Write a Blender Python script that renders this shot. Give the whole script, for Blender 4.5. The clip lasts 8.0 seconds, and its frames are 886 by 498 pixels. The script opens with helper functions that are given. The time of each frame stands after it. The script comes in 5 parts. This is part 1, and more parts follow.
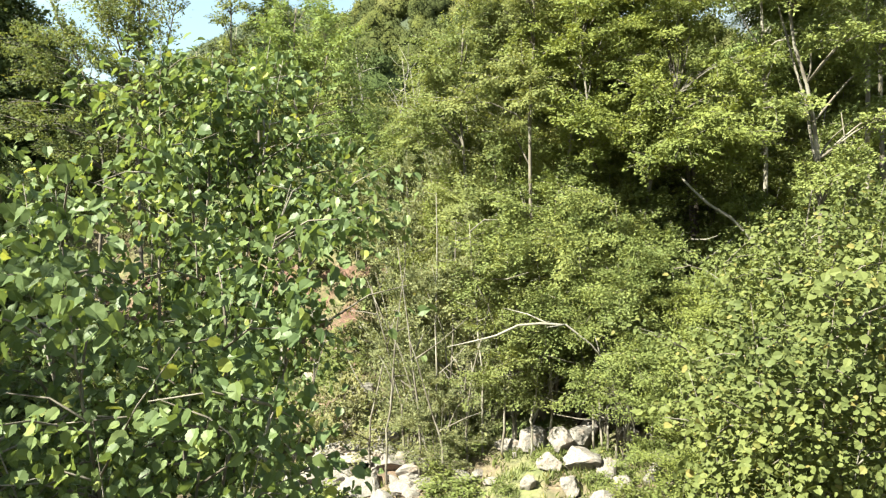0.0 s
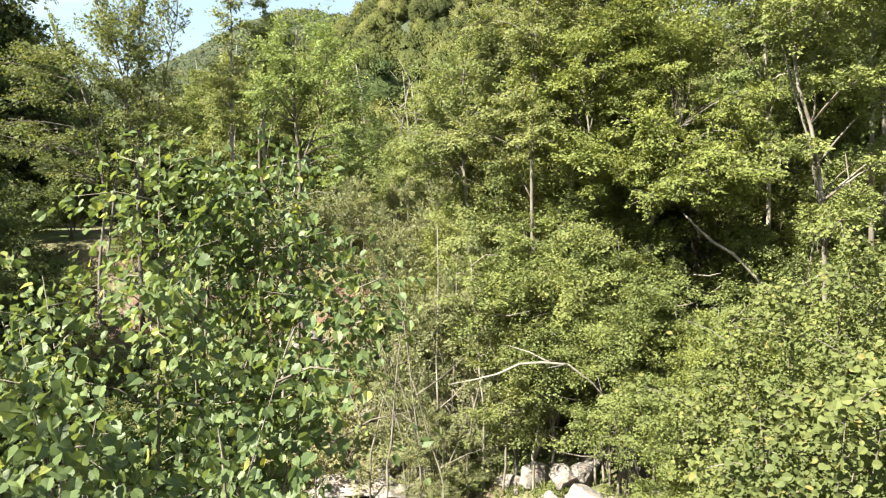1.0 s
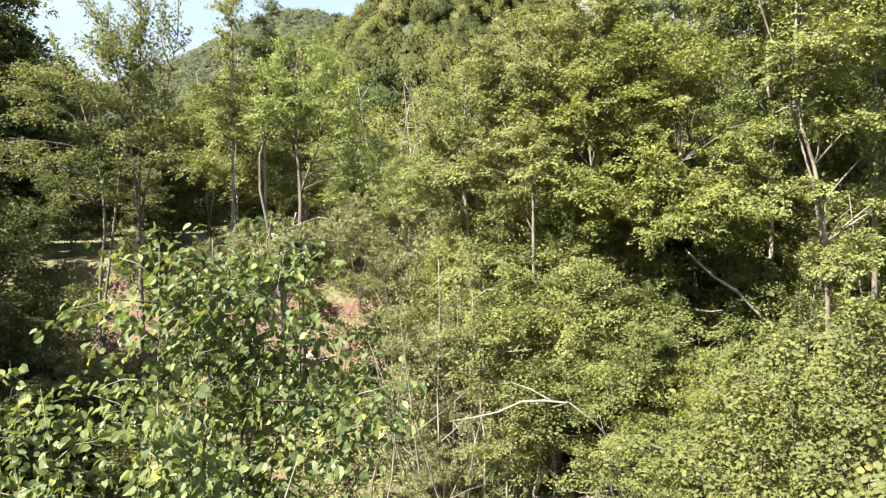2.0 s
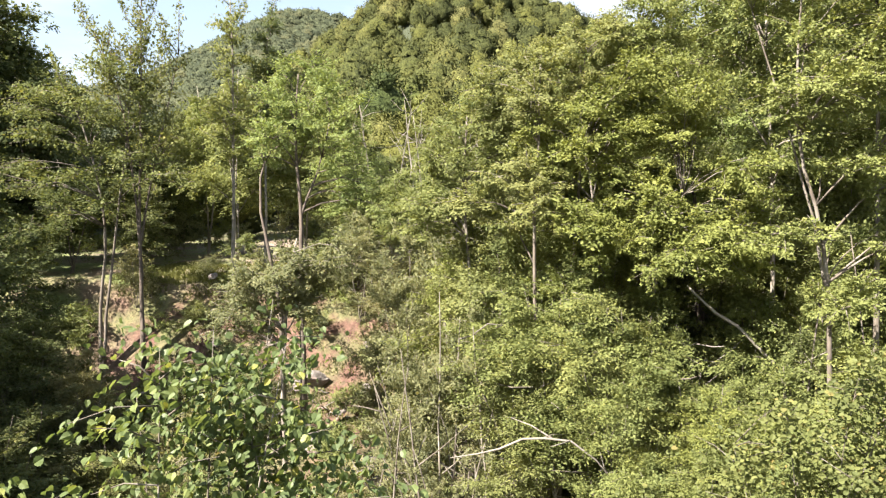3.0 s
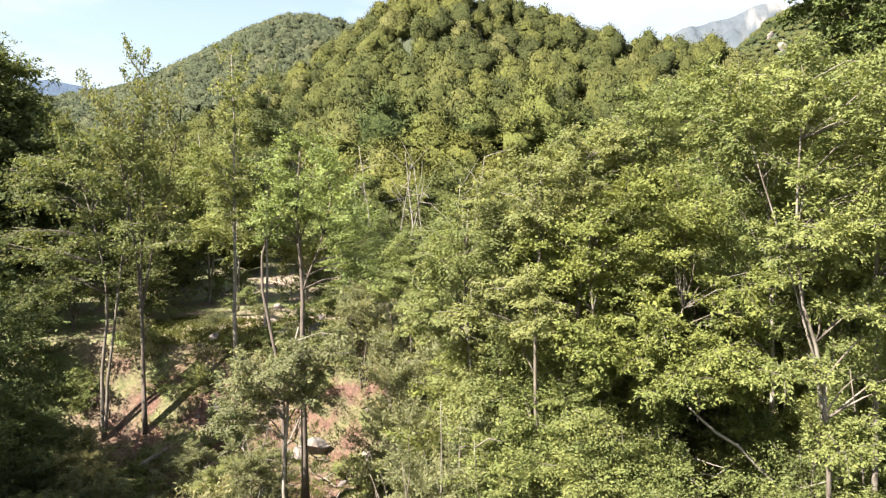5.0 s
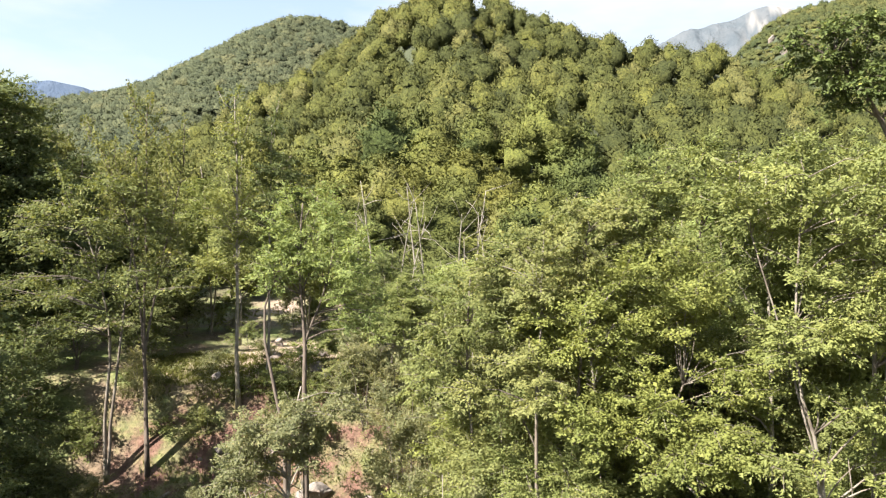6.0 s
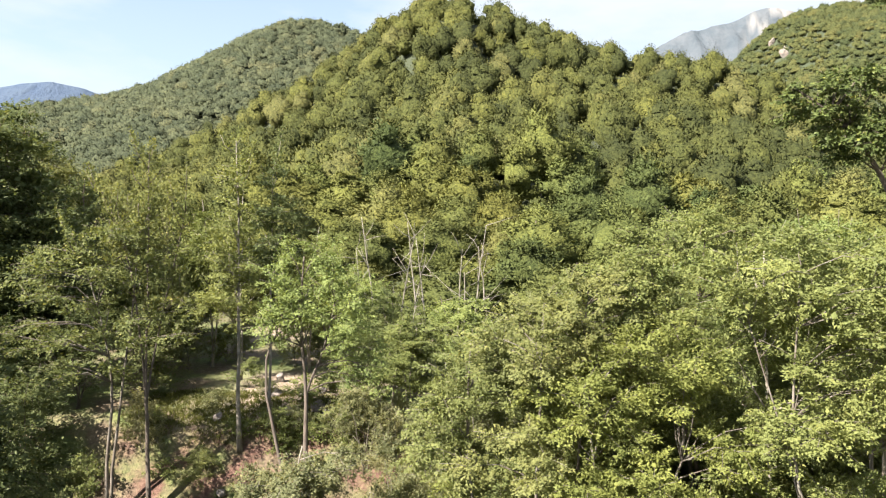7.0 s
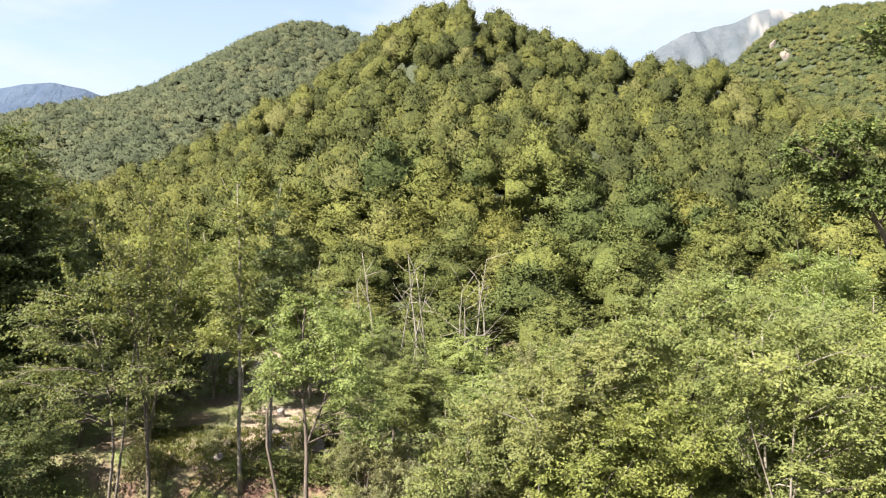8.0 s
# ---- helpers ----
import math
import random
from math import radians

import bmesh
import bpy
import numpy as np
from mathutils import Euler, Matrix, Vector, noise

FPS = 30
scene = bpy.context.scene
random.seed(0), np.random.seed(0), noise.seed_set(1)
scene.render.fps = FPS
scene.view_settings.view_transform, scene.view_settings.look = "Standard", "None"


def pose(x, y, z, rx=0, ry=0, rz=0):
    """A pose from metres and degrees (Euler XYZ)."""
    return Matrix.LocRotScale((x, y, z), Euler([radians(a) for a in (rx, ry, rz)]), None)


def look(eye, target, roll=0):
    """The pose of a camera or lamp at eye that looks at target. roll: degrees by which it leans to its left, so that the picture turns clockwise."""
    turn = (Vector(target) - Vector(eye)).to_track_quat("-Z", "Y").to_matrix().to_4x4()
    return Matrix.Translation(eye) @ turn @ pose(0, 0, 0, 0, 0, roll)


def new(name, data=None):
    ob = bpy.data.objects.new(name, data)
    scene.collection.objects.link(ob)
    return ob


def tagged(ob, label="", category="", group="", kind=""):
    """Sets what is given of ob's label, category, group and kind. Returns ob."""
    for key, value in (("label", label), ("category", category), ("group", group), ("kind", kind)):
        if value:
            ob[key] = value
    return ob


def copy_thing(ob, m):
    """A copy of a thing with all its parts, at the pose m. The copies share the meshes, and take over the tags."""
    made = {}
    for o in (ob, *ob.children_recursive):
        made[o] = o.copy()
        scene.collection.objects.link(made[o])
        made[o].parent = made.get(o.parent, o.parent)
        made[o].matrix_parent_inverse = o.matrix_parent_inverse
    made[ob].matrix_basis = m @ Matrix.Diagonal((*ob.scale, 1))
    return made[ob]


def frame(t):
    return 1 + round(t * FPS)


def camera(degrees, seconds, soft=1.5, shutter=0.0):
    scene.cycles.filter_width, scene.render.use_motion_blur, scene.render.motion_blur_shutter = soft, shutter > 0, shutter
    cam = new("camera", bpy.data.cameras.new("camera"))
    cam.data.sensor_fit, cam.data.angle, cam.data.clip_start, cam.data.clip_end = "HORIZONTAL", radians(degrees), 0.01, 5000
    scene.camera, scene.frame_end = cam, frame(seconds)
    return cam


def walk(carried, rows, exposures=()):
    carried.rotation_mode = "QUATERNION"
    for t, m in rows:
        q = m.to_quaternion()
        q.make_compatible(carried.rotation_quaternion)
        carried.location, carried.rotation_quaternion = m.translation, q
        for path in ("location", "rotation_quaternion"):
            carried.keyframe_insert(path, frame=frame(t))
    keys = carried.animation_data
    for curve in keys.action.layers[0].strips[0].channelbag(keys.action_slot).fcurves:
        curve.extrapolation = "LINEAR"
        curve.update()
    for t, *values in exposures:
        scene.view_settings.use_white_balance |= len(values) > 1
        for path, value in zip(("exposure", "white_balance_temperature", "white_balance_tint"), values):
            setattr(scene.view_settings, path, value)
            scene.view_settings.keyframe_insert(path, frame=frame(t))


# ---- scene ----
cam = camera(64.0, 8.0, soft=1.25)
METRES, EYE, TILT, LEAN, TURN = 10.0, 5.0, -1.0, 0.0, 0.0
ROWS = [
    (0.0, 0.0, 0.0, 0.0, 0.0, 0.0, -0.0),
    (0.5, -0.0014, 0.0033, 0.0391, -0.0, -0.01, -0.03),
    (1.0, -0.0026, 0.0082, 0.0782, 0.01, -0.03, -0.06),
    (1.5, -0.0034, 0.0124, 0.1167, 0.03, -0.05, -0.11),
    (3.0, -0.005, 0.0164, 0.2312, 0.11, -0.14, -0.15),
    (3.5, -0.0048, 0.019, 0.2733, 0.12, -0.11, -0.13),
    (4.0, -0.0043, 0.019, 0.3331, 0.16, -0.09, -0.11),
    (4.5, -0.0057, 0.0149, 0.4024, 0.12, -0.05, -0.12),
    (6.0, -0.0139, -0.005, 0.6497, 0.14, 0.09, -0.37),
    (6.5, -0.0138, -0.0122, 0.734, 0.16, 0.16, -0.4),
    (7.0, -0.0158, -0.0186, 0.8221, 0.17, 0.18, -0.42),
    (7.5, -0.0162, -0.0234, 0.9084, 0.2, 0.21, -0.46),
    (8.0, -0.0154, -0.0279, 0.9971, 0.23, 0.22, -0.48),
]
walk(cam, [(t, pose(0, 0, EYE, TILT, LEAN, TURN) @ pose(METRES * x, METRES * y, METRES * z, 90 + pitch, roll, yaw)) for t, x, y, z, yaw, pitch, roll in ROWS],
     exposures=[(0.0, 2.56, 6500, -3), (0.5, 2.56, 6500, 1), (1.0, 2.56, 6500, 5), (1.7, 2.55, 6500, 11), (3.0, 2.54, 6500, 15), (4.7, 2.48, 6500, 14), (8.0, 2.30, 6500, 14)])

# ---- sky, sun ----
SUN_AZIMUTH, SUN_HEIGHT = -127.0, 43.0          # degrees from +y towards +x, and above the horizon
world = bpy.data.worlds.new("sky")
scene.world = world
world.use_nodes = True
wn, wl = world.node_tree.nodes, world.node_tree.links
sky = wn.new("ShaderNodeTexSky")
sky.sky_type, sky.sun_disc = "NISHITA", False
sky.sun_elevation, sky.sun_rotation = radians(SUN_HEIGHT), radians(SUN_AZIMUTH)
sky.air_density, sky.dust_density, sky.ozone_density = 1.0, 1.2, 1.0
coords = wn.new("ShaderNodeTexCoord")
stretch = wn.new("ShaderNodeMapping")
stretch.inputs["Scale"].default_value = (1.0, 1.0, 3.2)
stretch.inputs["Location"].default_value = (0.35, 0.1, 0.2)
puffs = wn.new("ShaderNodeTexNoise")
puffs.inputs["Scale"].default_value, puffs.inputs["Detail"].default_value, puffs.inputs["Roughness"].default_value = 2.6, 7.0, 0.55
veil = wn.new("ShaderNodeValToRGB")
veil.color_ramp.elements[0].position, veil.color_ramp.elements[1].position = 0.39, 0.62
cloud = wn.new("ShaderNodeMixRGB")
cloud.inputs["Color2"].default_value = (3.75, 4.15, 4.35, 1)
haze = wn.new("ShaderNodeMixRGB")
haze.inputs["Color2"].default_value = (3.45, 4.22, 4.48, 1)
parts = wn.new("ShaderNodeSeparateXYZ")
low = wn.new("ShaderNodeMapRange")
low.inputs["From Min"].default_value, low.inputs["From Max"].default_value, low.inputs["To Min"].default_value, low.inputs["To Max"].default_value = 0.0, 0.6, 0.95, 0.0
wl.new(coords.outputs["Generated"], parts.inputs["Vector"])
wl.new(parts.outputs["Z"], low.inputs["Value"])
wl.new(low.outputs["Result"], haze.inputs["Fac"])
wl.new(coords.outputs["Generated"], stretch.inputs["Vector"])
wl.new(stretch.outputs["Vector"], puffs.inputs["Vector"])
wl.new(puffs.outputs["Fac"], veil.inputs["Fac"])
wl.new(veil.outputs["Color"], cloud.inputs["Fac"])
wl.new(sky.outputs["Color"], haze.inputs["Color1"])
wl.new(haze.outputs["Color"], cloud.inputs["Color1"])
wl.new(cloud.outputs["Color"], wn["Background"].inputs["Color"])
wn["Background"].inputs["Strength"].default_value = 0.05
sun = new("sun", bpy.data.lights.new("sun", "SUN"))
sun.data.energy, sun.data.angle, sun.data.color = 5.0, radians(0.53), (1.0, 0.93, 0.80)
az, el = radians(SUN_AZIMUTH), radians(SUN_HEIGHT)
sun.matrix_world = look((math.sin(az) * math.cos(el) * 50, math.cos(az) * math.cos(el) * 50, math.sin(el) * 50), (0, 0, 0))


# ---- materials ----
def shader(name):
    mat = bpy.data.materials.new(name)
    mat.use_nodes = True
    nodes, links = mat.node_tree.nodes, mat.node_tree.links
    return mat, nodes, links, nodes["Principled BSDF"]


def ramp(nodes, links, source, stops):
    node = nodes.new("ShaderNodeValToRGB")
    els = node.color_ramp.elements
    while len(els) < len(stops):
        els.new(0.5)
    for e, (p, c) in zip(els, stops):
        e.position, e.color = p, (*c, 1)
    links.new(source, node.inputs["Fac"])
    return node.outputs["Color"]


def noise_of(nodes, links, scale, detail=5.0, rough=0.6, space="Object", squash=(1, 1, 1)):
    tc = nodes.new("ShaderNodeTexCoord")
    mp = nodes.new("ShaderNodeMapping")
    mp.inputs["Scale"].default_value = squash
    tex = nodes.new("ShaderNodeTexNoise")
    tex.inputs["Scale"].default_value, tex.inputs["Detail"].default_value, tex.inputs["Roughness"].default_value = scale, detail, rough
    links.new(tc.outputs[space], mp.inputs["Vector"])
    links.new(mp.outputs["Vector"], tex.inputs["Vector"])
    return tex.outputs["Fac"]


def blend(nodes, links, a, b, fac, how="MIX"):
    node = nodes.new("ShaderNodeMixRGB")
    node.blend_type = how
    for key, v in (("Color1", a), ("Color2", b), ("Fac", fac)):
        if isinstance(v, (int, float)):
            node.inputs[key].default_value = v
        elif isinstance(v, tuple):
            node.inputs[key].default_value = (*v, 1)
        else:
            links.new(v, node.inputs[key])
    return node.outputs["Color"]


def bumped(nodes, links, bsdf, height, strength, distance):
    b = nodes.new("ShaderNodeBump")
    b.inputs["Strength"].default_value, b.inputs["Distance"].default_value = strength, distance
    links.new(height, b.inputs["Height"])
    links.new(b.outputs["Normal"], bsdf.inputs["Normal"])


def leaf_material(name, dark, mid, light, other, rough=0.42, through_light=0.32, vary=0.5, per_crown=False, lumps=0.0):
    """Foliage: each leaf its own shade, each tree its own tint, some light passing through."""
    mat, nodes, links, bsdf = shader(name)
    geo, info = nodes.new("ShaderNodeNewGeometry"), nodes.new("ShaderNodeObjectInfo")
    soft = [tuple(0.55 * a + 0.45 * m for a, m in zip(c, mid)) for c in (dark, light)]
    leaf = ramp(nodes, links, geo.outputs["Random Per Island"], [(0.0, soft[0]), (0.45, mid), (0.93, soft[1]), (1.0, other)])
    tint = info.outputs["Random"]
    if per_crown:
        node = nodes.new("ShaderNodeAttribute")
        node.attribute_name = "tint"
        tint = node.outputs["Fac"]
    whole = ramp(nodes, links, tint, [(0.0, dark), (0.35, mid), (0.7, light), (1.0, other)])
    colour = blend(nodes, links, leaf, whole, vary)
    patch = ramp(nodes, links, noise_of(nodes, links, 0.9, 3.0), [(0.3, (0.72, 0.76, 0.75)), (0.7, (1.18, 1.14, 1.0))])
    colour = blend(nodes, links, colour, patch, 1.0, "MULTIPLY")
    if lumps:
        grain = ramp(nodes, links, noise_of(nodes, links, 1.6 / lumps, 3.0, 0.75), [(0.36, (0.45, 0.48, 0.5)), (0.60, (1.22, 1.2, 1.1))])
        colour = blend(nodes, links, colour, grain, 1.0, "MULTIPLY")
    links.new(colour, bsdf.inputs["Base Color"])
    bsdf.inputs["Roughness"].default_value = rough
    bsdf.inputs["Specular IOR Level"].default_value = 0.25 if rough < 0.48 else 0.07
    if lumps:
        bumped(nodes, links, bsdf, noise_of(nodes, links, 1.0 / lumps, 4.0, 0.7), 1.0, lumps)
    glow = nodes.new("ShaderNodeBsdfTranslucent")
    links.new(blend(nodes, links, colour, (1.15, 1.1, 0.6), 1.0, "MULTIPLY"), glow.inputs["Color"])
    mix = nodes.new("ShaderNodeMixShader")
    mix.inputs["Fac"].default_value = through_light
    links.new(bsdf.outputs["BSDF"], mix.inputs[1])
    links.new(glow.outputs["BSDF"], mix.inputs[2])
    links.new(mix.outputs["Shader"], nodes["Material Output"].inputs["Surface"])
    return mat


def bark_material(name, dark, light, patch=None):
    mat, nodes, links, bsdf = shader(name)
    grain = noise_of(nodes, links, 14.0, 6.0, 0.65, squash=(1, 1, 0.25))
    blotch = noise_of(nodes, links, 2.2, 3.0)
    colour = ramp(nodes, links, grain, [(0.3, dark), (0.7, light)])
    if patch:
        colour = blend(nodes, links, colour, patch, ramp(nodes, links, blotch, [(0.48, (0, 0, 0)), (0.62, (0.75, 0.75, 0.75))]))
    links.new(colour, bsdf.inputs["Base Color"])
    bsdf.inputs["Roughness"].default_value = 0.9
    bumped(nodes, links, bsdf, grain, 0.5, 0.02)
    return mat


HAZEL = leaf_material("hazel_leaf", (0.049, 0.076, 0.033), (0.112, 0.150, 0.064), (0.184, 0.223, 0.086), (0.279, 0.282, 0.076), 0.46, 0.44, 0.1)
LIME = leaf_material("bright_leaf", (0.108, 0.133, 0.051), (0.144, 0.170, 0.065), (0.180, 0.202, 0.076), (0.222, 0.219, 0.078), 0.52, 0.36, 0.25)
YOUNG = leaf_material("young_hazel_leaf", (0.075, 0.092, 0.035), (0.116, 0.133, 0.052), (0.156, 0.169, 0.066), (0.229, 0.186, 0.072), 0.5, 0.36, 0.1)
GREEN = leaf_material("green_leaf", (0.097, 0.119, 0.049), (0.133, 0.156, 0.064), (0.175, 0.196, 0.076), (0.223, 0.213, 0.086), 0.52, 0.36, 0.35)
OLIVE = leaf_material("olive_leaf", (0.109, 0.124, 0.070), (0.172, 0.183, 0.101), (0.230, 0.231, 0.127), (0.292, 0.249, 0.129), 0.56, 0.36, 0.35)
# Deep green with shadow mixed in, for trees and shrubs in deep shade.
DEEP = leaf_material("deep_green_shade_leaf", (0.046, 0.065, 0.031), (0.083, 0.104, 0.048), (0.132, 0.152, 0.064), (0.194, 0.181, 0.065), 0.50, 0.36, 0.3)
# Oak leaves set dark: the shade on the boughs is in the colour.
OAK = leaf_material("shaded_oak_leaf", (0.039, 0.057, 0.022), (0.066, 0.088, 0.031), (0.108, 0.133, 0.044), (0.160, 0.172, 0.046), 0.50, 0.12, 0.0)
WOODS = leaf_material("hill_leaf", (0.055, 0.065, 0.024), (0.081, 0.092, 0.032), (0.107, 0.116, 0.036), (0.109, 0.110, 0.042), 0.7, 0.08, 0.88, False, 0.0)
# Darker copy of the hill leaf: dark green hue plus shade in the colour.
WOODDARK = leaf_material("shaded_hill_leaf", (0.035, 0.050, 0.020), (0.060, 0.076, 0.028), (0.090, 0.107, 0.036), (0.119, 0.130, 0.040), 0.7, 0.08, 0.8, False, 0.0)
WOODGOLD = leaf_material("golden_hill_leaf", (0.055, 0.063, 0.021), (0.084, 0.089, 0.028), (0.108, 0.112, 0.033), (0.114, 0.114, 0.034), 0.7, 0.10, 0.8, False, 0.0)
CREST = leaf_material("crest_leaf", (0.031, 0.038, 0.016), (0.051, 0.057, 0.021), (0.073, 0.077, 0.026), (0.079, 0.080, 0.034), 0.8, 0.06, 0.9, True, 0.0)
MIDW = leaf_material("mountain_leaf", (0.034, 0.045, 0.024), (0.050, 0.060, 0.027), (0.066, 0.072, 0.030), (0.082, 0.080, 0.033), 0.9, 0.05, 0.85, True, 0.0)
# Greyer and bluer than the nearer woods: aerial haze is in this colour.
FARW = leaf_material("haze_tinted_leaf", (0.038, 0.048, 0.034), (0.052, 0.063, 0.042), (0.066, 0.075, 0.047), (0.078, 0.081, 0.050), 0.9, 0.05, 0.85, True, 0.0)
LEMON = leaf_material("lemon_leaf", (0.124, 0.145, 0.046), (0.159, 0.182, 0.059), (0.195, 0.216, 0.070), (0.235, 0.231, 0.075), 0.52, 0.36, 0.25)
FRESH = leaf_material("fresh_leaf", (0.125, 0.166, 0.064), (0.168, 0.211, 0.080), (0.212, 0.253, 0.095), (0.262, 0.280, 0.102), 0.52, 0.36, 0.3)
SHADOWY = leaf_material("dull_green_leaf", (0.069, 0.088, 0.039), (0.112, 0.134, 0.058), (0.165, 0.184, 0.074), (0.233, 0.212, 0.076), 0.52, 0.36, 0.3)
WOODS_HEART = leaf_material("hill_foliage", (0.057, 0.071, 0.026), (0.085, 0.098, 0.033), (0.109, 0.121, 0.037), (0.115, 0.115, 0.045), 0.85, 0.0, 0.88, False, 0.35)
# Matching darker copy of the hill foliage, shade in its colour as well.
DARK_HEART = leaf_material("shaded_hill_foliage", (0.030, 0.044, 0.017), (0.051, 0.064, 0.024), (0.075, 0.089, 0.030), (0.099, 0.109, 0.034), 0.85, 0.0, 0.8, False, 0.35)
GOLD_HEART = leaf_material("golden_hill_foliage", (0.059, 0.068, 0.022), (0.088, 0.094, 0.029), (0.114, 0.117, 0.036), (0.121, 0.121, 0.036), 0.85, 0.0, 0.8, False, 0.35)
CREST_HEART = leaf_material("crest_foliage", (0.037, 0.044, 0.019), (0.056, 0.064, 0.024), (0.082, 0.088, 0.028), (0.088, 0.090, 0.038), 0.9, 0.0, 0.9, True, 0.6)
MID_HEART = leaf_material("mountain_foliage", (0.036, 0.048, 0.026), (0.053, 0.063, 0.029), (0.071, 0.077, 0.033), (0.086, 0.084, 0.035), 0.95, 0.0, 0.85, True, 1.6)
# Same haze tint for the dense crowns of the ridge.
FAR_HEART = leaf_material("haze_tinted_foliage", (0.041, 0.051, 0.036), (0.056, 0.067, 0.045), (0.071, 0.080, 0.052), (0.084, 0.087, 0.053), 0.95, 0.0, 0.85, True, 1.6)
BARK = bark_material("grey_brown_bark", (0.055, 0.044, 0.034), (0.14, 0.12, 0.095), (0.18, 0.165, 0.14))
PALE = bark_material("pale_bark", (0.12, 0.105, 0.085), (0.27, 0.245, 0.205), (0.09, 0.08, 0.06))
DARKBARK = bark_material("dark_bark", (0.045, 0.036, 0.028), (0.13, 0.105, 0.085))
DEADWOOD = bark_material("weathered_wood", (0.11, 0.098, 0.082), (0.25, 0.23, 0.20), (0.13, 0.115, 0.09))


def rock_material():
    mat, nodes, links, bsdf = shader("pale_limestone")
    fine, broad = noise_of(nodes, links, 9.0, 8.0, 0.7), noise_of(nodes, links, 1.6, 4.0)
    colour = ramp(nodes, links, fine, [(0.3, (0.075, 0.064, 0.056)), (0.52, (0.165, 0.148, 0.135)), (0.78, (0.29, 0.272, 0.252))])
    colour = blend(nodes, links, colour, (0.30, 0.20, 0.15), ramp(nodes, links, broad, [(0.5, (0, 0, 0)), (0.7, (0.45, 0.45, 0.45))]))
    links.new(colour, bsdf.inputs["Base Color"])
    bsdf.inputs["Roughness"].default_value = 0.9
    bumped(nodes, links, bsdf, fine, 0.6, 0.05)
    return mat


def ground_material():
    """Leaf litter and thin grass, with bare red earth, gravel and shade-darkened woodland floor where the sheet's own
    masks say.
    """
    mat, nodes, links, bsdf = shader("woodland_ground")
    fine, broad = noise_of(nodes, links, 5.0, 9.0, 0.7), noise_of(nodes, links, 0.35, 5.0)
    litter = ramp(nodes, links, fine, [(0.3, (0.055, 0.042, 0.028)), (0.55, (0.13, 0.098, 0.062)), (0.75, (0.22, 0.17, 0.11))])
    grass = ramp(nodes, links, fine, [(0.3, (0.05, 0.075, 0.022)), (0.7, (0.15, 0.18, 0.05))])
    soil = ramp(nodes, links, fine, [(0.25, (0.040, 0.024, 0.018)), (0.5, (0.105, 0.055, 0.040)), (0.75, (0.20, 0.125, 0.095))])
    gravel = ramp(nodes, links, fine, [(0.3, (0.15, 0.105, 0.075)), (0.55, (0.25, 0.195, 0.15)), (0.75, (0.38, 0.32, 0.27))])
    masks = []
    for key in ("bare", "gravel", "woods", "far"):
        a = nodes.new("ShaderNodeAttribute")
        a.attribute_name = key
        masks.append(a.outputs["Fac"])
    colour = blend(nodes, links, litter, grass, ramp(nodes, links, broad, [(0.42, (0, 0, 0)), (0.6, (1, 1, 1))]))
    # Dark green floor of the woods: shade between the crowns is in the colour.
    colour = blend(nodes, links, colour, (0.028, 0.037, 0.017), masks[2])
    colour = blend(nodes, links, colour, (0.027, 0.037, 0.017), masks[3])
    patchy = ramp(nodes, links, noise_of(nodes, links, 0.9, 6.0, 0.65), [(0.42, (0.05, 0.05, 0.05)), (0.58, (1, 1, 1))])
    colour = blend(nodes, links, colour, soil, blend(nodes, links, masks[0], patchy, 1.0, "MULTIPLY"))
    colour = blend(nodes, links, colour, gravel, masks[1])
    links.new(colour, bsdf.inputs["Base Color"])
    bsdf.inputs["Roughness"].default_value = 0.95
    bumped(nodes, links, bsdf, fine, 0.8, 0.12)
    return mat


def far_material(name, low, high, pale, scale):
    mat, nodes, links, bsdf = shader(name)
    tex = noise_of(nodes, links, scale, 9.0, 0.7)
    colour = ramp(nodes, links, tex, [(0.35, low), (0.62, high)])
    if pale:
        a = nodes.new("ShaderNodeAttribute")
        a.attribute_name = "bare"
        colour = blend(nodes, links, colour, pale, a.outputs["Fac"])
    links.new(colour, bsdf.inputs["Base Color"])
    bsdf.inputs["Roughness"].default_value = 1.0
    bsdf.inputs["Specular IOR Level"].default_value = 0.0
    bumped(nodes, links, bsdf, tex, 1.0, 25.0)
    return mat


ROCK, GROUND = rock_material(), ground_material()
# Bluish haze of the distance is painted into both backdrop colours.
BLUEHILL = far_material("haze_tinted_woods", (0.050, 0.072, 0.115), (0.066, 0.090, 0.130), None, 0.012)
PALEHILL = far_material("haze_tinted_bare_mountain", (0.055, 0.07, 0.085), (0.085, 0.098, 0.112), (0.19, 0.187, 0.185), 0.009)


